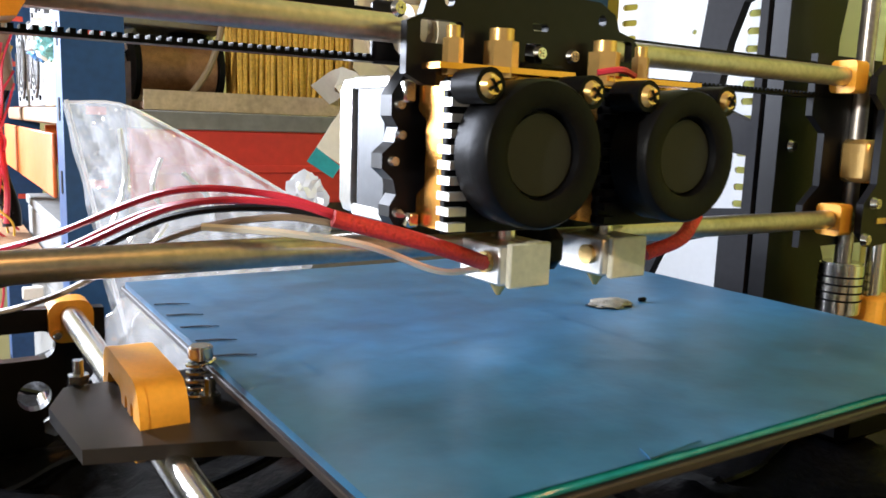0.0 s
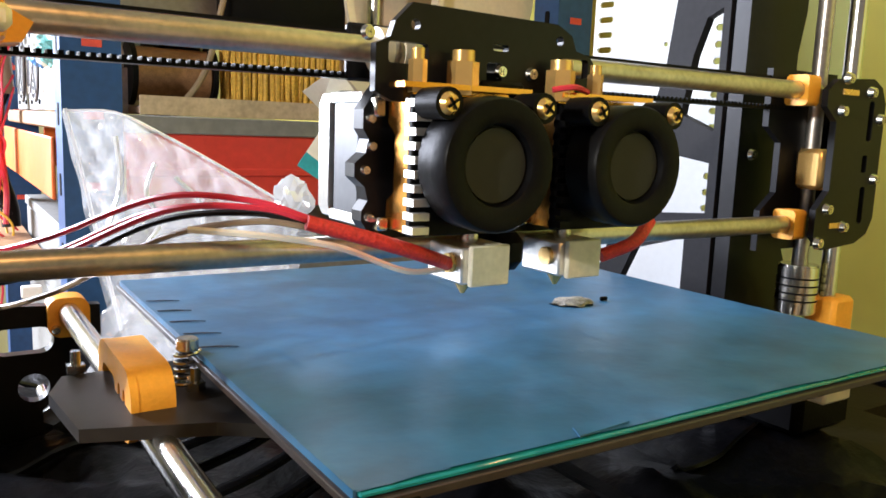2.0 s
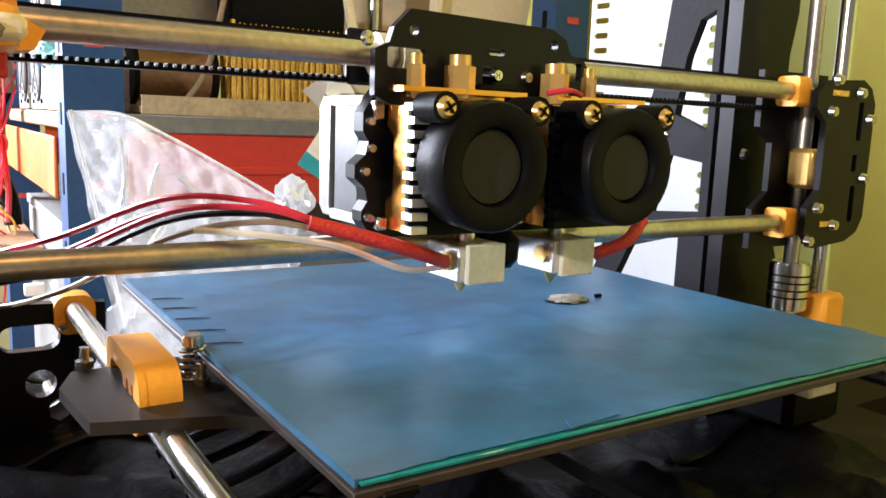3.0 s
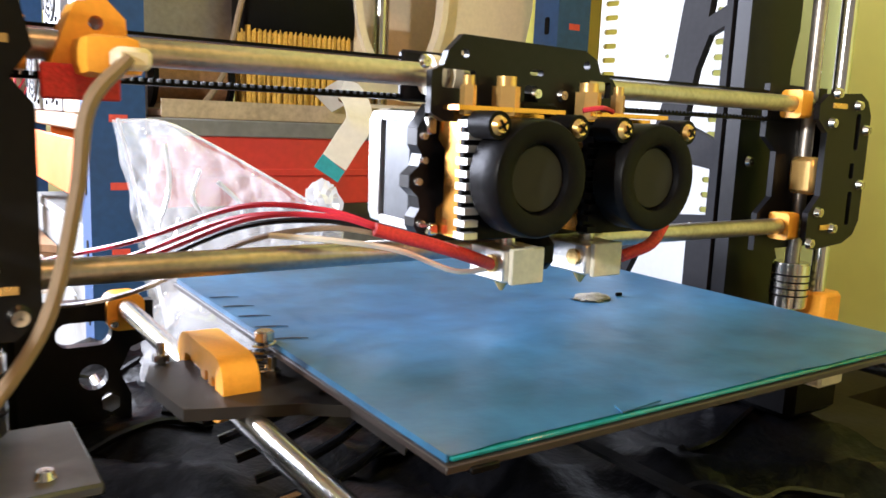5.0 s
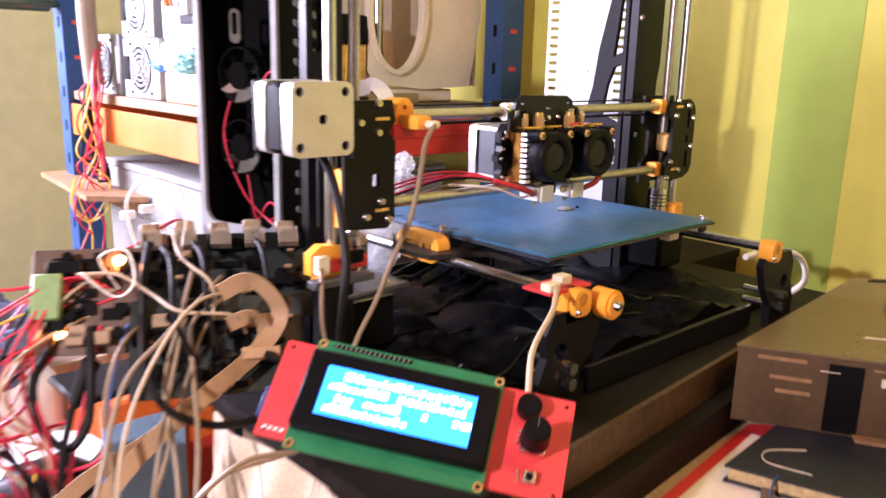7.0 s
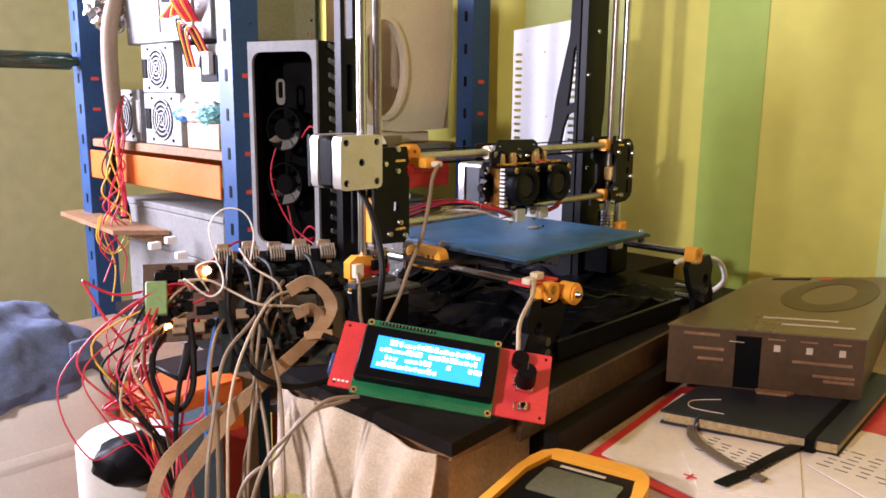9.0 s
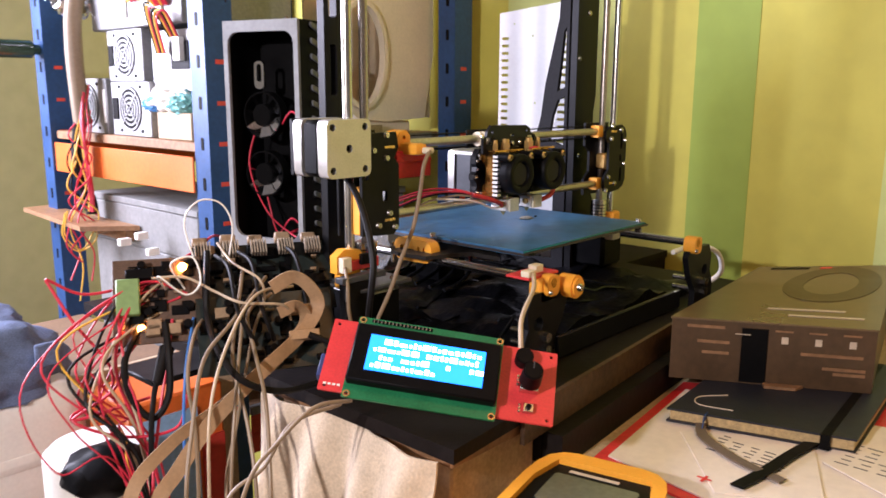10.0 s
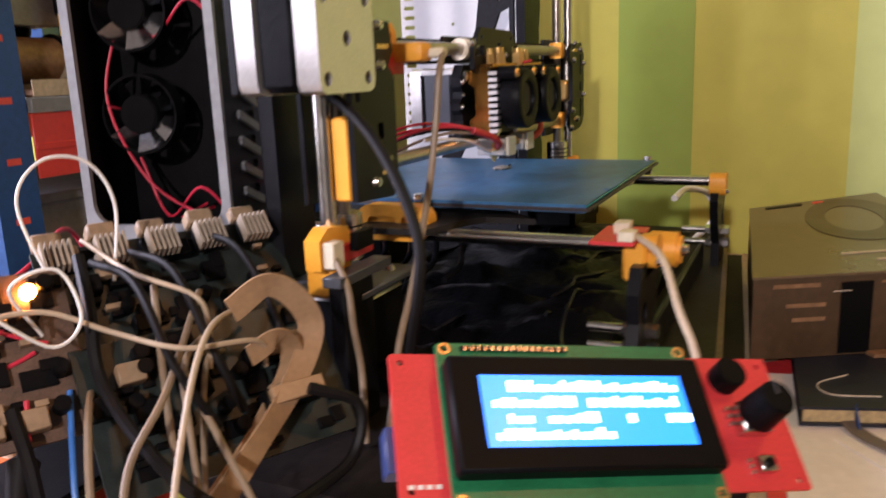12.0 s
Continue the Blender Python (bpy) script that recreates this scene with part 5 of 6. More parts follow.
for k in range(21):
    for j in range(4):
        x, y = 0.248 + 0.0045 * k, 0.568 + 0.0095 * j
        cyl((x, y, 0.276), (x + rb.uniform(-0.002, 0.002), y + rb.uniform(-0.002, 0.002), 0.2075), 0.0026, 6, 0.0021, bm=bm)
tagged(part("bristles", bm, BRISTLE, br, "yellow bristle tufts"), kind="stuff")
sp = tag_thing("wire_spool", (0.2, 0.6, ZS), "dark spool wound with copper wire", "spool")
part("winding", cyl((0.18, 0.6, 0.231), (0.235, 0.6, 0.231), 0.021, 24), mat("copper_winding", (0.3, 0.16, 0.08), 0.4, metal=0.4, var=0.3, scale=200), sp)
for x in (0.175, 0.236):
    part("flange", cyl((x, 0.6, 0.231), (x + 0.004, 0.6, 0.231), 0.0245, 24), BLACKM, sp)
cm = tag_thing("hose_coil", (0.24, 0.63, ZS), "black corrugated hose on the shelf", "hose")
part("hose", tube([(0.2, 0.64, 0.2), (0.23, 0.64, 0.26), (0.235, 0.64, 0.32), (0.25, 0.65, 0.4)], 0.016, 12), BLACKM, cm)
for k in range(9):
    part("rib", cyl((0.226 + 0.001 * k, 0.64, 0.25 + 0.012 * k), (0.227 + 0.001 * k, 0.64, 0.255 + 0.012 * k), 0.018, 16), BLACKM, cm)
cable("grey_lead", [(0.2, 0.56, 0.2), (0.225, 0.562, 0.235), (0.24, 0.564, 0.29), (0.26, 0.57, 0.36)], 0.0025, GREYW, "grey lead hanging in front of the shelf things")
# white plastic appliance cover with an oval opening
wc = tag_thing("plastic_housing", (0.4, 0.58, ZS), "large cream plastic housing with an oval opening", "housing")
ov = ring(0.39, 0.315, 0.043, 28, 0.072)
part("front_shell", plate([[(0.345, 0.24), (0.36, 0.225), (0.44, 0.218), (0.525, 0.222), (0.545, 0.32), (0.545, 0.44), (0.34, 0.44)], ov], "y", 0.568, 0.574), mat("cream_housing_plastic", (0.78, 0.68, 0.52), 0.45, var=0.06), wc, smooth=False)
part("rim", plate([ring(0.39, 0.315, 0.049, 28, 0.078), ring(0.39, 0.315, 0.0425, 28, 0.0715)], "y", 0.561, 0.5685), MATS["cream_housing_plastic"], wc)
part("back_shell", box(0.36, 0.545, 0.66, 0.664, 0.218, 0.44), MATS["cream_housing_plastic"], wc)
part("side_shell", box(0.54, 0.5445, 0.575, 0.66, 0.222, 0.44), MATS["cream_housing_plastic"], wc)
part("bar", cyl((0.4, 0.62, 0.19), (0.4, 0.62, 0.46), 0.008, 14), STEEL, wc)
part("base_block", box(0.36, 0.5, 0.575, 0.66, ZS, 0.218, 0.003), MATS["cream_housing_plastic"], wc)
# ribbon with a blue end, hanging from the shelf
rib = tag_thing("flat_flex_cable", (0.28, 0.47, 0.16), "short white flat cable with a blue stiff end", "cable")
part("strip", tube([(0.275, 0.462, 0.172), (0.285, 0.462, 0.187), (0.297, 0.465, 0.205), (0.305, 0.5, 0.225), (0.31, 0.556, 0.2165)], 0.0004, 8, 8, 0.0105, (0.25, 1.0, 0.0)), WHITEP, rib)
part("stiff_end", tube([(0.2685, 0.462, 0.163), (0.2715, 0.462, 0.1675), (0.2748, 0.462, 0.1718)], 0.0005, 8, 3, 0.0105, (0.25, 1.0, 0.0)), mat("teal_film", (0.03, 0.35, 0.42), 0.4), rib)

# clear plastic bag behind the bed
bag = tag_thing("plastic_bag", (0.15, 0.31, 0.05), "crumpled clear plastic bag with a knot", "plastic bag")
bm = bmesh.new()
NU, NV = 64, 56
gv = []
for i in range(NU + 1):
    for j in range(NV + 1):
        u, v = i / NU, j / NV
        topz = 0.2 - 0.054 * max(0, (u - 0.18) / 0.82) ** 1.05
        x = 0.094 + 0.12 * u + 0.03 * (1 - v) * (1 - u) - 0.045 * (1 - v) * u
        z = 0.052 + (topz - 0.052) * v
        q = noise.noise(Vector((u * 4.0, v * 3.2, 1.7))) * 0.016 + abs(noise.noise(Vector((u * 9 + v * 5, v * 4 - u * 3, 5.1)))) * 0.02
        gv.append(bm.verts.new((x, 0.318 + q + 0.012 * (1 - v) - 0.012 * math.sin(math.pi * u), z)))
for i in range(NU):
    for j in range(NV):
        a = i * (NV + 1) + j
        bm.faces.new((gv[a], gv[a + NV + 1], gv[a + NV + 2], gv[a + 1]))
part("front_film", bm, CLEAR, bag, "clear crinkled film")
bm = bmesh.new()
gv = []
for i in range(NU + 1):
    for j in range(NV + 1):
        u, v = i / NU, j / NV
        topz = 0.2 - 0.054 * max(0, (u - 0.18) / 0.82) ** 1.05
        x = 0.094 + 0.12 * u + 0.03 * (1 - v) * (1 - u) - 0.045 * (1 - v) * u
        q = noise.noise(Vector((u * 5.0, v * 3.6, 8.7))) * 0.014 + abs(noise.noise(Vector((u * 8 - v * 6, v * 5 + u * 3, 3.1)))) * 0.018
        gv.append(bm.verts.new((x, 0.335 + q, 0.052 + (topz - 0.052) * v)))
for i in range(NU):
    for j in range(NV):
        a = i * (NV + 1) + j
        bm.faces.new((gv[a], gv[a + NV + 1], gv[a + NV + 2], gv[a + 1]))
part("hem", tube([(0.094 + 0.03 * (1 - k / 5), 0.32 + 0.002 * (k % 2), 0.055 + 0.0292 * k) for k in range(6)], 0.0009, 6, 4), CLEARB, bag, "bright folded hem")
part("hem", tube([(0.094 + 0.12 * k / 6, 0.322 - 0.008 * math.sin(math.pi * k / 6), 0.2 - 0.054 * max(0, (k / 6 - 0.18) / 0.82) ** 1.05) for k in range(7)], 0.0007, 6, 4), CLEARB, bag, "bright folded hem")
# highlights on the crumpled film, built as five slivers of whiter film
for x0, z0, x1, z1, bow in ((0.112, 0.19, 0.108, 0.15, 0.003), (0.128, 0.178, 0.132, 0.152, -0.006), (0.118, 0.155, 0.104, 0.135, 0.004), (0.137, 0.172, 0.15, 0.15, 0.004), (0.13, 0.15, 0.122, 0.13, -0.003)):
    part("fold", tube([(x0, 0.309, z0), ((x0 + x1) / 2 + bow, 0.307, (z0 + z1) / 2), (x1, 0.309, z1)], 0.0006, 6, 6, 0.0013, (1.0, 0.2, 0.2)), CLEARB, bag, "white film sliver standing in for a glint")
part("rear_film", bm, CLEAR, bag, "clear crinkled film")
bm = bmesh.new()
bmesh.ops.create_icosphere(bm, subdivisions=3, radius=1.0)
for v in bm.verts:
    q = 1 + 0.5 * noise.noise(v.co * 2.5)
    v.co = Vector((0.197 + v.co.x * 0.009 * q, 0.315 + v.co.y * 0.008 * q, 0.16 + v.co.z * 0.011 * q))
part("knot", bm, CLEARB, bag, "twisted knot of film")
bm = bmesh.new()
bmesh.ops.create_icosphere(bm, subdivisions=5, radius=1.0)
for v in bm.verts:
    n0 = v.co.copy()
    q = 1 + 0.4 * noise.noise(n0 * 2.0) + 0.3 * abs(noise.noise(n0 * 4.2))
    v.co = Vector((0.138 + n0.x * 0.034 * q, 0.292 + n0.y * 0.016 * q, 0.096 + n0.z * 0.036 * q))
part("bag_body", bm, CLEAR, bag, "bunched crinkled film")

# ---- parts on the side of the shelves, by the window ----
def psu(name, x0, y0, z0, w, d, h, label):
    t = tag_thing(name, (x0 + w / 2, y0 + d / 2, z0), label, "power supply", "power supplies on the shelf")
    part("case", box(x0, x0 + w, y0, y0 + d, z0, z0 + h, 0.001), DSTEEL, t)
    c = (y0 + d * 0.5, z0 + h * 0.5)
    part("fan_opening", cyl((x0 - 0.0006, c[0], c[1]), (x0, c[0], c[1]), h * 0.41, 28), BLACKM, t, "dark round fan opening")
    for f in (0.4, 0.31, 0.22, 0.13):
        part("grille_ring", plate([ring(c[0], c[1], h * f, 26), ring(c[0], c[1], h * (f - 0.035), 26)], "x", x0 - 0.0022, x0 - 0.0008), DSTEEL, t)
    for a in (0.785, 2.356):
        sp_ = box(x0 - 0.0032, x0 - 0.0023, c[0] - h * 0.41, c[0] + h * 0.41, c[1] - 0.0009, c[1] + 0.0009)
        bmesh.ops.rotate(sp_, verts=sp_.verts, cent=(x0, c[0], c[1]), matrix=Matrix.Rotation(a, 3, "X"))
        part("grille_bar", sp_, DSTEEL, t)
    for a in (-1, 1):
        for b in (-1, 1):
            part("corner_screw", cyl((x0 - 0.0014, c[0] + a * h * 0.4, c[1] + b * h * 0.4), (x0, c[0] + a * h * 0.4, c[1] + b * h * 0.4), 0.0022, 10), BLACKM, t)
    for q in range(7):
        part("vent_slot", box(x0 + w * (0.2 + 0.09 * q), x0 + w * (0.24 + 0.09 * q), y0 - 0.0006, y0, z0 + h * 0.2, z0 + h * 0.8), BLACKM, t)
    part("rating_label", box(x0 - 0.0006, x0, y0 + d * 0.03, y0 + d * 0.1, z0 + h * 0.2, z0 + h * 0.8), WHITEP, t, "small white rating label")
    part("socket", box(x0 - 0.002, x0, y0 + d * 0.82, y0 + d * 0.95, z0 + h * 0.3, z0 + h * 0.7), BLACKM, t)
    return t


psu("power_supply", 0.128, 0.7, ZS, 0.14, 0.11, 0.075, "grey steel power supply with a round fan grille")
psu("power_supply", 0.13, 0.83, ZS, 0.14, 0.12, 0.08, "grey steel power supply lying on the shelf")
psu("power_supply", 0.132, 0.72, ZS + 0.0755, 0.13, 0.1, 0.07, "grey steel power supply stacked on another")
t = tag_thing("carton", (0.18, 0.63, ZS), "small open cardboard carton with electronic scraps", "carton")
part("body", box(0.126, 0.22, 0.596, 0.68, ZS, ZS + 0.035, 0.001), PALEW, t)
TEALF = mat("teal_patterned_film", (0.2, 0.5, 0.5), 0.5, var=0.6, scale=90)
for nm, m, cx, cyy, cz, rx, ry, rz, lab in (("wrap", WHITEP, 0.155, 0.655, 0.052, 0.036, 0.05, 0.024, "crumpled white wrapping"), ("scrap", TEALF, 0.14, 0.625, 0.047, 0.022, 0.024, 0.016, "teal patterned scrap"), ("scrap", mat("blue_plastic_scrap", (0.05, 0.25, 0.6), 0.4), 0.128, 0.69, 0.045, 0.01, 0.022, 0.009, "blue plastic scrap")):
    bm = bmesh.new()
    bmesh.ops.create_icosphere(bm, subdivisions=4, radius=1.0)
    for v in bm.verts:
        q = 1 + 0.35 * abs(noise.noise(v.co * 2.4)) + 0.22 * noise.noise(v.co * 5.5)
        v.co = Vector((cx + v.co.x * rx * q, cyy + v.co.y * ry * q, ZS + cz + v.co.z * rz * q))
    part(nm, bm, m, t, lab)
t = tag_thing("drive_cage", (0.2, 0.64, ZS + 0.05), "bright metal drive cage with plugs", "drive cage")
part("body", box(0.135, 0.25, 0.6, 0.7, ZS + 0.062, ZS + 0.14, 0.001), DSTEEL, t)
part("bay", box(0.133, 0.135, 0.605, 0.65, ZS + 0.09, ZS + 0.125, 0.001), BLACKM, t)
part("plug", box(0.126, 0.134, 0.615, 0.632, ZS + 0.1, ZS + 0.13, 0.001), WHITEP, t)
for k in range(6):
    cable("harness_wire", [(0.128, 0.62 + 0.004 * k, ZS + 0.13), (0.115, 0.625 + 0.005 * k, ZS + 0.16), (0.112, 0.64 + 0.006 * k, ZS + 0.15 + 0.004 * k), (0.126, 0.65 + 0.004 * k, ZS + 0.11)], 0.0014, (REDW, YELW, BLKW)[k % 3], "thin coloured harness wire on the drive cage")
t = tag_thing("computer_case", (0.19, 0.74, ZS + 0.146), "dull grey steel computer case with white panels", "computer case")
part("body", box(0.13, 0.3, 0.61, 0.86, ZS + 0.1462, ZS + 0.3, 0.002), DSTEEL, t)
part("white_panel", box(0.1275, 0.1298, 0.75, 0.81, ZS + 0.16, ZS + 0.26, 0.0005), WHITEP, t, "white blank panel")
part("dark_bay", box(0.1275, 0.1298, 0.62, 0.74, ZS + 0.2, ZS + 0.28, 0.0005), BLACKM, t)
part("card_bracket", box(0.1265, 0.1298, 0.655, 0.675, ZS + 0.165, ZS + 0.215, 0.0005), WHITEP, t)
part("card_bracket", box(0.1265, 0.1298, 0.69, 0.705, ZS + 0.155, ZS + 0.19, 0.0005), WHITEP, t)
for k, m in enumerate((REDW, REDW, YELW, REDW, REDW, YELW)):
    part("loose_wire", tube([(0.127, 0.64 + 0.006 * k, ZS + 0.17), (0.108, 0.635 + 0.008 * k, ZS + 0.2), (0.105, 0.65 + 0.01 * k, ZS + 0.235 + 0.004 * k), (0.113, 0.68 - 0.006 * k, ZS + 0.215), (0.126, 0.69 + 0.01 * k, ZS + 0.18)], 0.002, 6), m, t)
t = tag_thing("cable_bundle", (0.11, 0.87, ZS), "cables in a beige sleeve hanging over the shelf edge", "cables")
part("sleeve", tube([(0.122, 0.87, 0.42), (0.108, 0.868, 0.37), (0.104, 0.866, 0.31), (0.106, 0.866, 0.25), (0.108, 0.866, 0.215)], 0.0125, 14), GREYW, t, "wrinkled beige sleeve")
part("cable", tube([(0.106, 0.866, 0.225), (0.102, 0.868, 0.2), (0.099, 0.872, 0.165), (0.103, 0.872, 0.13), (0.111, 0.868, 0.1), (0.112, 0.866, 0.08)], 0.009, 12), BLKW, t, "thick dark cable")
for k in range(5):
    part("cable", tube([(0.108, 0.855 + 0.004 * k, 0.26), (0.102, 0.852 + 0.004 * k, 0.22), (0.103 + 0.002 * (k % 2), 0.85 + 0.003 * k, 0.16), (0.108, 0.852 + 0.004 * k, 0.12), (0.106, 0.85 + 0.006 * k, 0.085)], 0.0026, 8), (REDW, REDW, YELW, REDW, BLKW)[k], t)
t = tag_thing("foil_bag", (0.11, 0.92, 0.38), "crumpled shiny silver foil bag above the shelf parts", "foil bag")
bm = bmesh.new()
bmesh.ops.create_icosphere(bm, subdivisions=4, radius=1.0)
for v in bm.verts:
    q = 1 + 0.5 * abs(noise.noise(v.co * 2.6)) + 0.3 * noise.noise(v.co * 6.0)
    v.co = Vector((0.128 + v.co.x * 0.03 * q, 0.905 + v.co.y * 0.035 * q, 0.405 + v.co.z * 0.035 * q))
part("foil", bm, SHINY, t)
t = tag_thing("clamped_tube", (0.05, 1.016, 0.31), "dark green tube clamped to the blue post", "tube")
part("body", cyl((-0.01, 1.016, 0.325), (0.105, 1.016, 0.325), 0.014, 20, bevel=0.003), mat("dark_green_glass", (0.03, 0.06, 0.04), 0.1), t)
part("neck", cyl((0.105, 1.016, 0.325), (0.1145, 1.016, 0.325), 0.008, 16), MATS["dark_green_glass"], t)
rh = random.Random(17)
for k in range(9):
    m = (REDW, YELW, REDW, BLKW, REDW, YELW)[k % 6]
    top = 0.27 - 0.012 * (k % 5)
    low = (0.07, 0.05, -0.03, 0.085, 0.03, -0.06)[k % 6] + rh.uniform(-0.015, 0.015)
    yb = 0.85 + 0.004 * (k % 4)
    pts = [(0.119, yb + 0.01, top), (0.108 + rh.uniform(-0.004, 0.002), yb, top - 0.03)]
    for q in range(1, 6):
        pts.append((0.1 + rh.uniform(-0.022, 0.012) * (0.4 + 0.25 * q), yb + rh.uniform(-0.012, 0.012), top - 0.03 + (low - top + 0.03) * q / 5))
    if k % 3 == 1:
        pts += [(0.085, yb, low - 0.02), (0.066, yb + 0.005, low + 0.005), (0.07, yb, low + 0.04)]
    cable("harness_wire", pts, 0.0012, m, "coloured power supply wire hanging over the orange beam")
for c in ((0.1, 0.695, 0.068), (0.078, 0.7, 0.062), (0.112, 0.69, 0.045)):
    thing("wire_plug", box(c[0] - 0.008, c[0] + 0.008, c[1] - 0.005, c[1] + 0.005, c[2] - 0.004, c[2] + 0.006, 0.001), WHITEP, "small white plug at the end of hanging wires", "plug")
# grey boxes on the shelf below
t = tag_thing("grey_carton", (0.2, 0.72, 0.0), "flat grey carton lying under the shelf", "carton")
# stretched over the shelf's unseen width as dark backing for the gap behind the bed
part("body", box(0.13, 0.51, 0.6, 0.9, 0.04, 0.1, 0.002), GREYBOX, t)
part("lid", box(0.1285, 0.512, 0.598, 0.902, 0.1005, 0.11, 0.001), GREYBOX, t)
part("foot", box(0.13, 0.51, 0.6, 0.9, -0.155, 0.04, 0.002), GREYBOX, t)
t = tag_thing("plank", (0.1, 0.86, 0.05), "loose pale wooden plank sticking out of the shelves", "plank")
part("board", plate([[(0.085, 1.06), (0.065, 0.805), (0.127, 0.752), (0.127, 1.06)]], "z", 0.066, 0.073), WOOD, t, smooth=False)
part("bracket", box(0.115, 0.1285, 0.77, 0.9, 0.05, 0.066), WOOD, t)

# ---- floor-standing things by the window ----
jug = tag_thing("canister", (-0.16, 0.62, -0.75), "large white plastic canister with moulded ribs", "canister")
part("body", box(-0.3, -0.06, 0.52, 0.74, -0.75, -0.045, 0.03, seg=3), WHITEP, jug)
for zz in (-0.13, -0.2, -0.34):
    part("rib", box(-0.303, -0.057, 0.517, 0.743, zz, zz + 0.02, 0.009, seg=2), WHITEP, jug)
bm = bmesh.new()
bmesh.ops.create_icosphere(bm, subdivisions=5, radius=1.0)
for v in bm.verts:
    n0 = v.co.copy()
    q = 1 + 0.16 * noise.noise(n0 * 2.4) + 0.07 * noise.noise(n0 * 7)
    v.co = Vector((-0.18 + n0.x * 0.13 * q, 0.62 + n0.y * 0.11 * q, -0.045 + max(-0.12, n0.z) * 0.08 * q))
jn = tag_thing("jeans", (-0.18, 0.62, -0.05), "folded blue jeans lying on the canister", "trousers")
part("cloth", bm, JEANS, jn)
part("belt_loop", box(-0.115, -0.09, 0.512, 0.519, -0.02, 0.005, 0.002), JEANS, jn)
t = tag_thing("brown_carton", (-0.02, 0.72, -0.75), "brown cardboard carton on the floor", "carton")
part("body", box(-0.05, 0.1, 0.62, 0.9, -0.75, -0.08, 0.002), CORK, t)
part("flap", box(-0.052, 0.102, 0.61, 0.618, -0.16, -0.075, 0.001), PALEW, t)
t = tag_thing("white_tub", (-0.13, 0.33, -0.75), "white plastic tub with a black rubber bung on it", "tub")
part("body", cyl((-0.13, 0.35, -0.75), (-0.13, 0.35, -0.045), 0.045, 28, bevel=0.006), WHITEP, t)
bm = bmesh.new()
bmesh.ops.create_icosphere(bm, subdivisions=3, radius=1.0)
for v in bm.verts:
    q = 1 + 0.22 * noise.noise(v.co * 2.0)
    v.co = Vector((-0.145 + v.co.x * 0.034 * q, 0.3 + v.co.y * 0.03 * q, -0.047 + v.co.z * 0.022 * q))
thing("rubber_bung", bm, BLACKM, "dented black rubber bung on the white tub", "bung")
t = tag_thing("orange_crate", (0.0, 0.48, -0.75), "orange and blue packing stack beside the shelves", "crate")
part("body", box(-0.06, 0.055, 0.44, 0.53, -0.75, -0.06, 0.003), ORANGEST, t)
part("label_panel", box(-0.058, 0.02, 0.4365, 0.4395, -0.2, -0.08), mat("pale_blue_card", (0.3, 0.5, 0.75), 0.5), t)
part("label_panel", box(0.025, 0.053, 0.4365, 0.4395, -0.3, -0.12), REDTONE, t)

# ---- carton, notebook, papers and meter on the desk ----
def slab_in(t, name, pts, z0, z1, m, label=""):
    return part(name, plate([pts], "z", z0, z1), m, t, label, smooth=False)


fo = tag_thing("red_folder", (0.2, -0.15, 0.0), "red plastic folder lying open under papers", "folder")
slab_in(fo, "cover", [(0.25, -0.021), (0.06, -0.042), (0.02, -0.3), (0.33, -0.3), (0.36, -0.18)], 0.0005, 0.0022, REDF)
pp = tag_thing("papers", (0.2, -0.16, 0.002), "loose sheets of white paper with handwriting", "papers")
slab_in(pp, "sheet", [(0.232, -0.032), (0.068, -0.05), (0.03, -0.3), (0.25, -0.3), (0.262, -0.19)], 0.0024, 0.0036, PAPER)
slab_in(pp, "sheet", [(0.141, -0.071), (0.066, -0.131), (0.1, -0.19), (0.2, -0.15)], 0.0038, 0.0046, PAPER)
slab_in(pp, "sheet", [(0.16, -0.17), (0.25, -0.165), (0.25, -0.26), (0.12, -0.25)], 0.0048, 0.0054, PAPER)
random.seed(9)
for k in range(26):
    x, y = 0.125 + 0.006 * (k // 5), -0.105 - 0.012 * (k % 5)
    part("handwriting_bar", box(x, x + 0.0012, y, y + random.uniform(0.004, 0.0095), 0.0047, 0.0049), INK, pp)
for k in range(24):
    x, y = 0.165 + 0.008 * (k // 4), -0.185 - 0.013 * (k % 4)
    part("handwriting_bar", box(x, x + 0.0011, y, y + random.uniform(0.005, 0.011), 0.0055, 0.0057), INK, pp)
part("red_cross", box(0.074, 0.084, -0.119, -0.117, 0.0047, 0.0049), REDF, pp)
part("red_cross", box(0.078, 0.08, -0.123, -0.113, 0.005, 0.0052), REDF, pp)
st = tag_thing("strap", (0.15, -0.12, 0.005), "worn dark strap lying across the papers", "strap")
part("band", tube([(0.17, -0.074, 0.0065), (0.14, -0.09, 0.0068), (0.118, -0.125, 0.0068), (0.108, -0.16, 0.0066)], 0.0007, 8, 8, 0.004, (0.0, 0.1, 1.0)), mat("worn_brown_strap", (0.16, 0.12, 0.09), 0.7), st)
part("band", tube([(0.185, -0.155, 0.0068), (0.15, -0.15, 0.0068), (0.112, -0.146, 0.007), (0.08, -0.14, 0.0066)], 0.0007, 8, 8, 0.005, (0.0, 0.1, 1.0)), BLACKM, st)

nb = tag_thing("notebook", (0.2, -0.12, 0.004), "thick dark navy notebook with yellowed pages", "notebook")
ND = Vector((0.0385, -0.1305, 0)).normalized()
NE = Vector((0.998, 0.065, 0))
O = Vector((0.152, -0.053, 0))


def nbp(a, b):
    p = O + ND * a + NE * b
    return (p.x, p.y)


def nrect(a0, a1, b0, b1):
    return [nbp(a0, b0), nbp(a1, b0), nbp(a1, b1), nbp(a0, b1)]


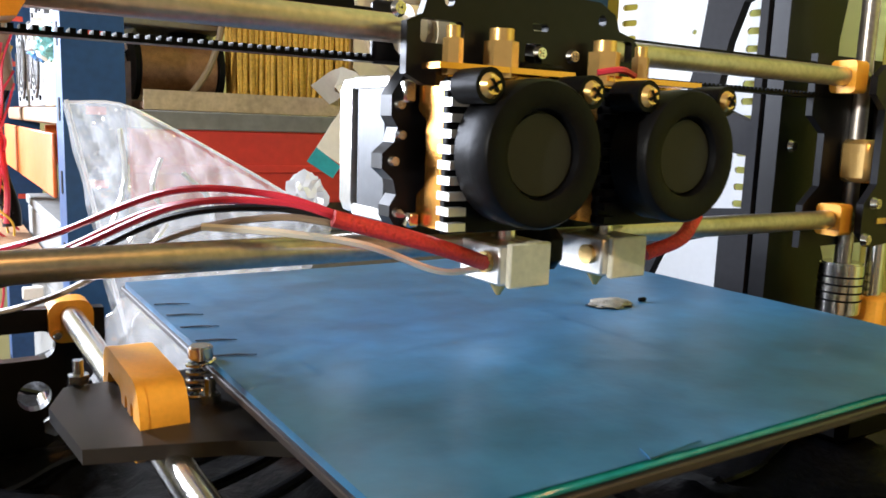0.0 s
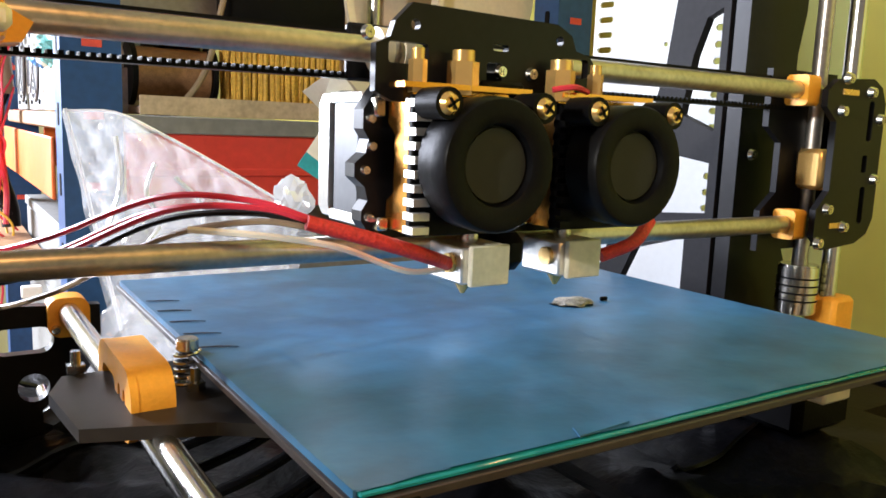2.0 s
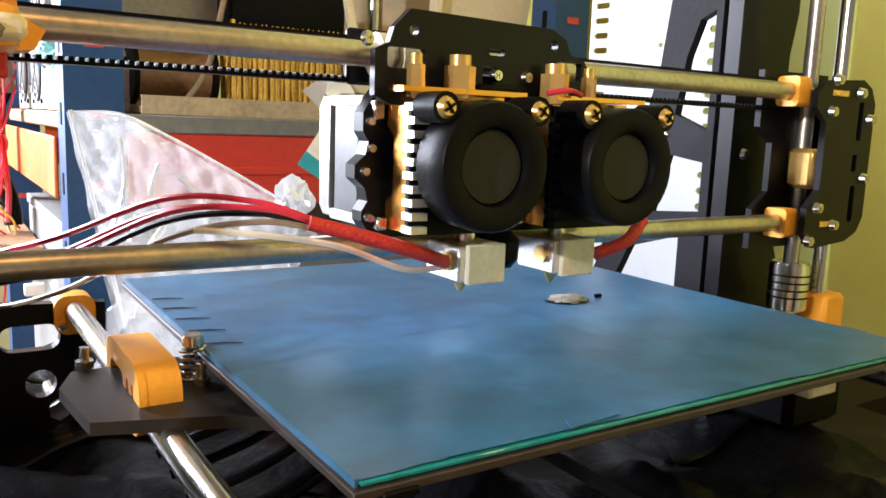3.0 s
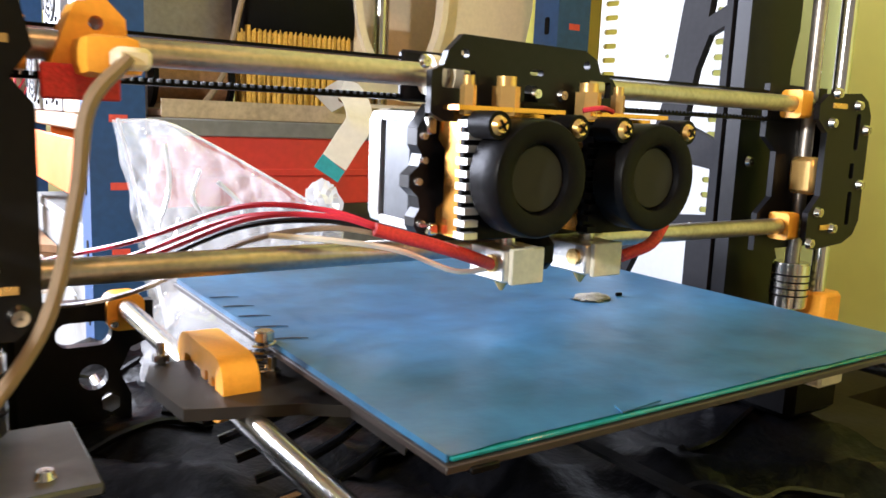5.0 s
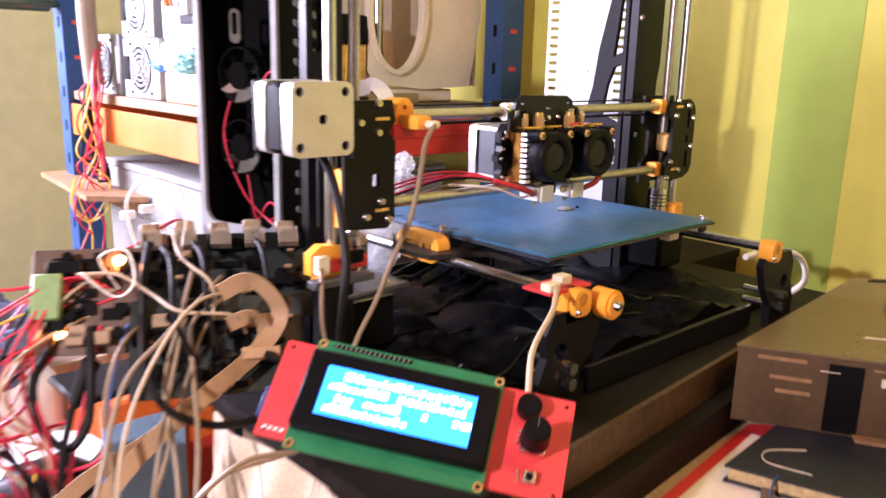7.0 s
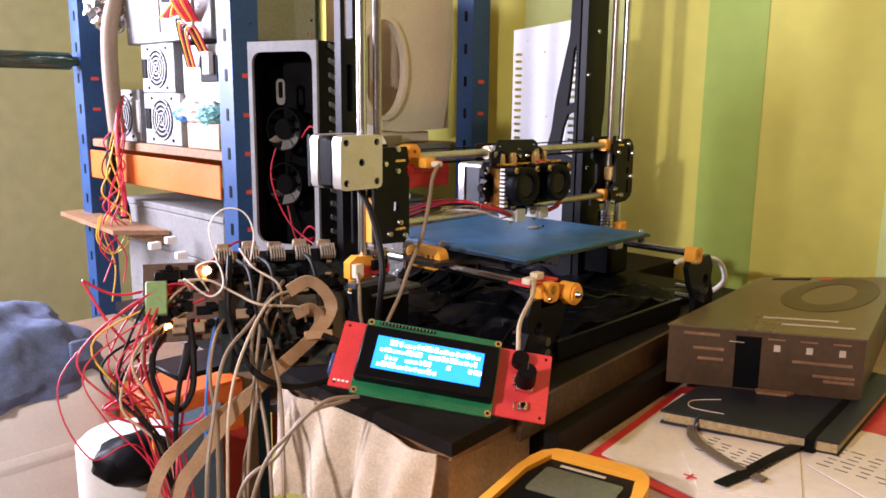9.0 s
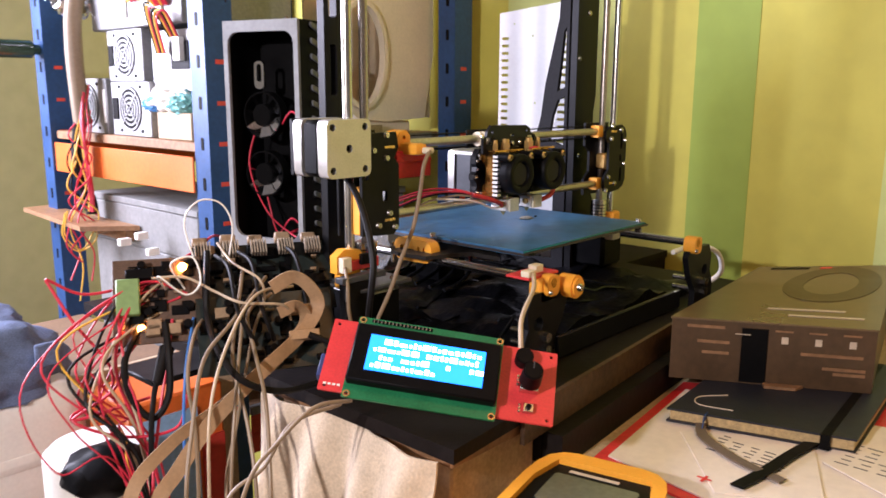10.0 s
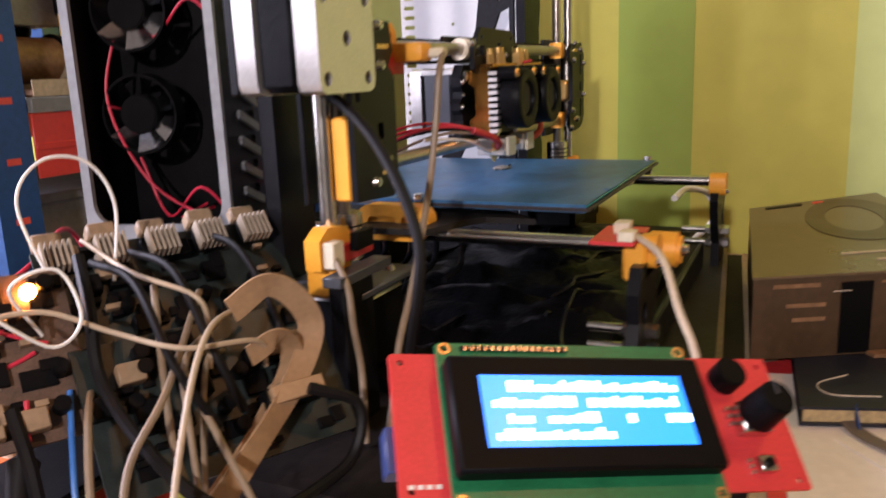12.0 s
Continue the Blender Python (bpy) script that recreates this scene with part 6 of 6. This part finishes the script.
slab_in(nb, "back_cover", nrect(0, 0.136, 0, 0.2), 0.0045, 0.0062, NAVY)
slab_in(nb, "page_block", nrect(0.002, 0.134, 0.002, 0.198), 0.0063, 0.0142, PAGES, "yellowed page block")
slab_in(nb, "front_cover", nrect(0, 0.136, 0, 0.2), 0.0143, 0.016, NAVY)
slab_in(nb, "elastic_band", nrect(0.112, 0.119, -0.001, 0.2), 0.0161, 0.0164, BLACKM)
slab_in(nb, "elastic_band", nrect(0.112, 0.119, -0.0025, -0.0008), 0.0045, 0.0164, BLACKM)
part("ribbon_marker", tube([(*nbp(0.03, 0.004), 0.0145), (*nbp(0.03, -0.004), 0.0125), (*nbp(0.031, -0.008), 0.0065)], 0.0004, 8, 4, 0.0025, (ND.x, ND.y, 0)), mat("blue_ribbon", (0.02, 0.06, 0.2), 0.6), nb, "blue ribbon marker")
part("pale_curl", tube([(*nbp(0.03, 0.05), 0.0164), (*nbp(0.012, 0.035), 0.0164), (*nbp(0.018, 0.018), 0.0164), (*nbp(0.045, 0.016), 0.0164)], 0.0005, 6, 8), PALEINK, nb)

# brown printed carton resting on the notebook
ct = tag_thing("printed_carton", (0.35, -0.1, 0.0222), "brown glossy carton with pale print and a large ring motif", "carton")
# plan of the carton, skewed to fit the camera's view: front edge, then back edge
F0, F1 = Vector((0.217, -0.022, 0)), Vector((0.295, -0.166, 0))
B0, B1 = Vector((0.47, -0.002, 0)), Vector((0.585, -0.112, 0))
CWD, CDP = 0.185, 0.22


def cbp(a, b):
    u, v = a / CWD, b / CDP
    p = (F0 * (1 - u) + F1 * u) * (1 - v) + (B0 * (1 - u) + B1 * u) * v
    return (p.x, p.y)


def slab_ct(name, loop, z0, z1, m, label=""):
    slab_in(ct, name, loop, 0.0165 + (z0 - 0.0165) * 1.2, 0.0165 + (z1 - 0.0165) * 1.2, m, label)


def crect(a0, a1, b0, b1):
    return [cbp(a0, b0), cbp(a1, b0), cbp(a1, b1), cbp(a0, b1)]


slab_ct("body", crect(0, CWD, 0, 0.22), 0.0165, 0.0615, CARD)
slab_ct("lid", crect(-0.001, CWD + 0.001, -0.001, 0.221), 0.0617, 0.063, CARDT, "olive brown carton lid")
bm = plate([[(0.118 + 0.056 * c, 0.142 + 0.072 * s) for c, s in ring(0, 0, 1, 36)], [(0.116 + 0.031 * c, 0.14 + 0.044 * s) for c, s in ring(0, 0, 1, 36)]], "z", 0.0725, 0.0728)
for v in bm.verts:
    v.co.x, v.co.y = cbp(v.co.x, v.co.y)
part("ring_motif", bm, CARD, ct, "dark brown ring motif", smooth=False)
slab_ct("slot", crect(0.02, 0.07, 0.205, 0.213), 0.0631, 0.0635, BLACKM)
slab_ct("red_mark", crect(0.085, 0.1, 0.206, 0.213), 0.0631, 0.0635, REDF)
for k, (a0, a1, b) in enumerate(((0.075, 0.15, 0.04), (0.1, 0.17, 0.022))):
    slab_ct("print_bar", crect(a0, a1, b, b + 0.004), 0.0631, 0.0634, PALEINK)


def front_bar(name, a0, a1, z0, z1, m, d=0.0004):
    slab_ct(name, crect(a0, a1, -d - 0.0003, -0.0003), z0, z1, m)


for a in (0.102, 0.132, 0.162):
    front_bar("icon", a, a + 0.006, 0.048, 0.053, PALEINK)
    front_bar("print_bar", a - 0.006, a + 0.01, 0.0565, 0.0577, WOOD)
for a0, a1, z in ((0.12, 0.175, 0.0405), (0.14, 0.178, 0.031), (0.15, 0.178, 0.0275), (0.015, 0.05, 0.056), (0.025, 0.055, 0.045), (0.03, 0.055, 0.037)):
    front_bar("print_bar", a0, a1, z, z + 0.0022, WOOD)
bm = plate([[cbp(0.066 + 0.0001 * k, 0) for k in range(1)] + [cbp(0.09, 0.0)] + [cbp(0.09, -0.001), cbp(0.066, -0.001)]], "z", 0.018, 0.066)
part("dark_motif", bm, BLACKM, ct, smooth=False)
slab_ct("open_flap", [cbp(0.088, -0.001), cbp(0.125, -0.001), cbp(0.12, -0.008), cbp(0.092, -0.008)], 0.0165, 0.0185, WOOD)
front_bar("pale_stroke", 0.06, 0.074, 0.053, 0.0535, PALEINK, 0.0012)

# orange multimeter
mm = tag_thing("multimeter", (0.02, -0.1, 0.003), "orange cased digital multimeter with a blank grey display", "multimeter")
mm.matrix_world = Matrix.Translation((-0.049, -0.0975, 0.0235)) @ Euler((0, 0, radians(-78))).to_matrix().to_4x4()
BASE[mm] = Vector((0, 0, 0))
# local x across, local y along towards the printer
part("holster", plate([[(-0.041, -0.1), (0.041, -0.1), (0.043, 0.02), (0.0415, 0.038), (0.038, 0.05), (0.031, 0.0575), (0.022, 0.06), (-0.022, 0.06), (-0.031, 0.0575), (-0.038, 0.05), (-0.0415, 0.038), (-0.043, 0.02)], [(-0.035, -0.095), (0.035, -0.095), (0.036, 0.02), (0.03, 0.047), (-0.03, 0.047), (-0.036, 0.02)]], "z", -0.021, 0.008), ORANGE, mm, "orange rubber holster")
part("face", plate([[(-0.0347, -0.0947), (0.0347, -0.0947), (0.0357, 0.02), (0.0297, 0.0467), (-0.0297, 0.0467), (-0.0357, 0.02)]], "z", -0.02, 0.0045), BLACKM, mm, "dark front panel", smooth=False)
part("display", plate([rrect(-0.027, 0.027, -0.002, 0.034, 0.003)], "z", 0.0046, 0.0052), MMLCD, mm, "blank grey green display")
part("print_bar", box(-0.02, 0.012, 0.0385, 0.0415, 0.0046, 0.0049), PALEINK, mm)
part("dial", cyl((0, -0.045, 0.0046), (0, -0.045, 0.0095), 0.02, 28, bevel=0.001), BLACKM, mm)
part("foot", box(-0.03, 0.03, -0.09, 0.04, -0.0235, -0.0212), BLACKM, mm)
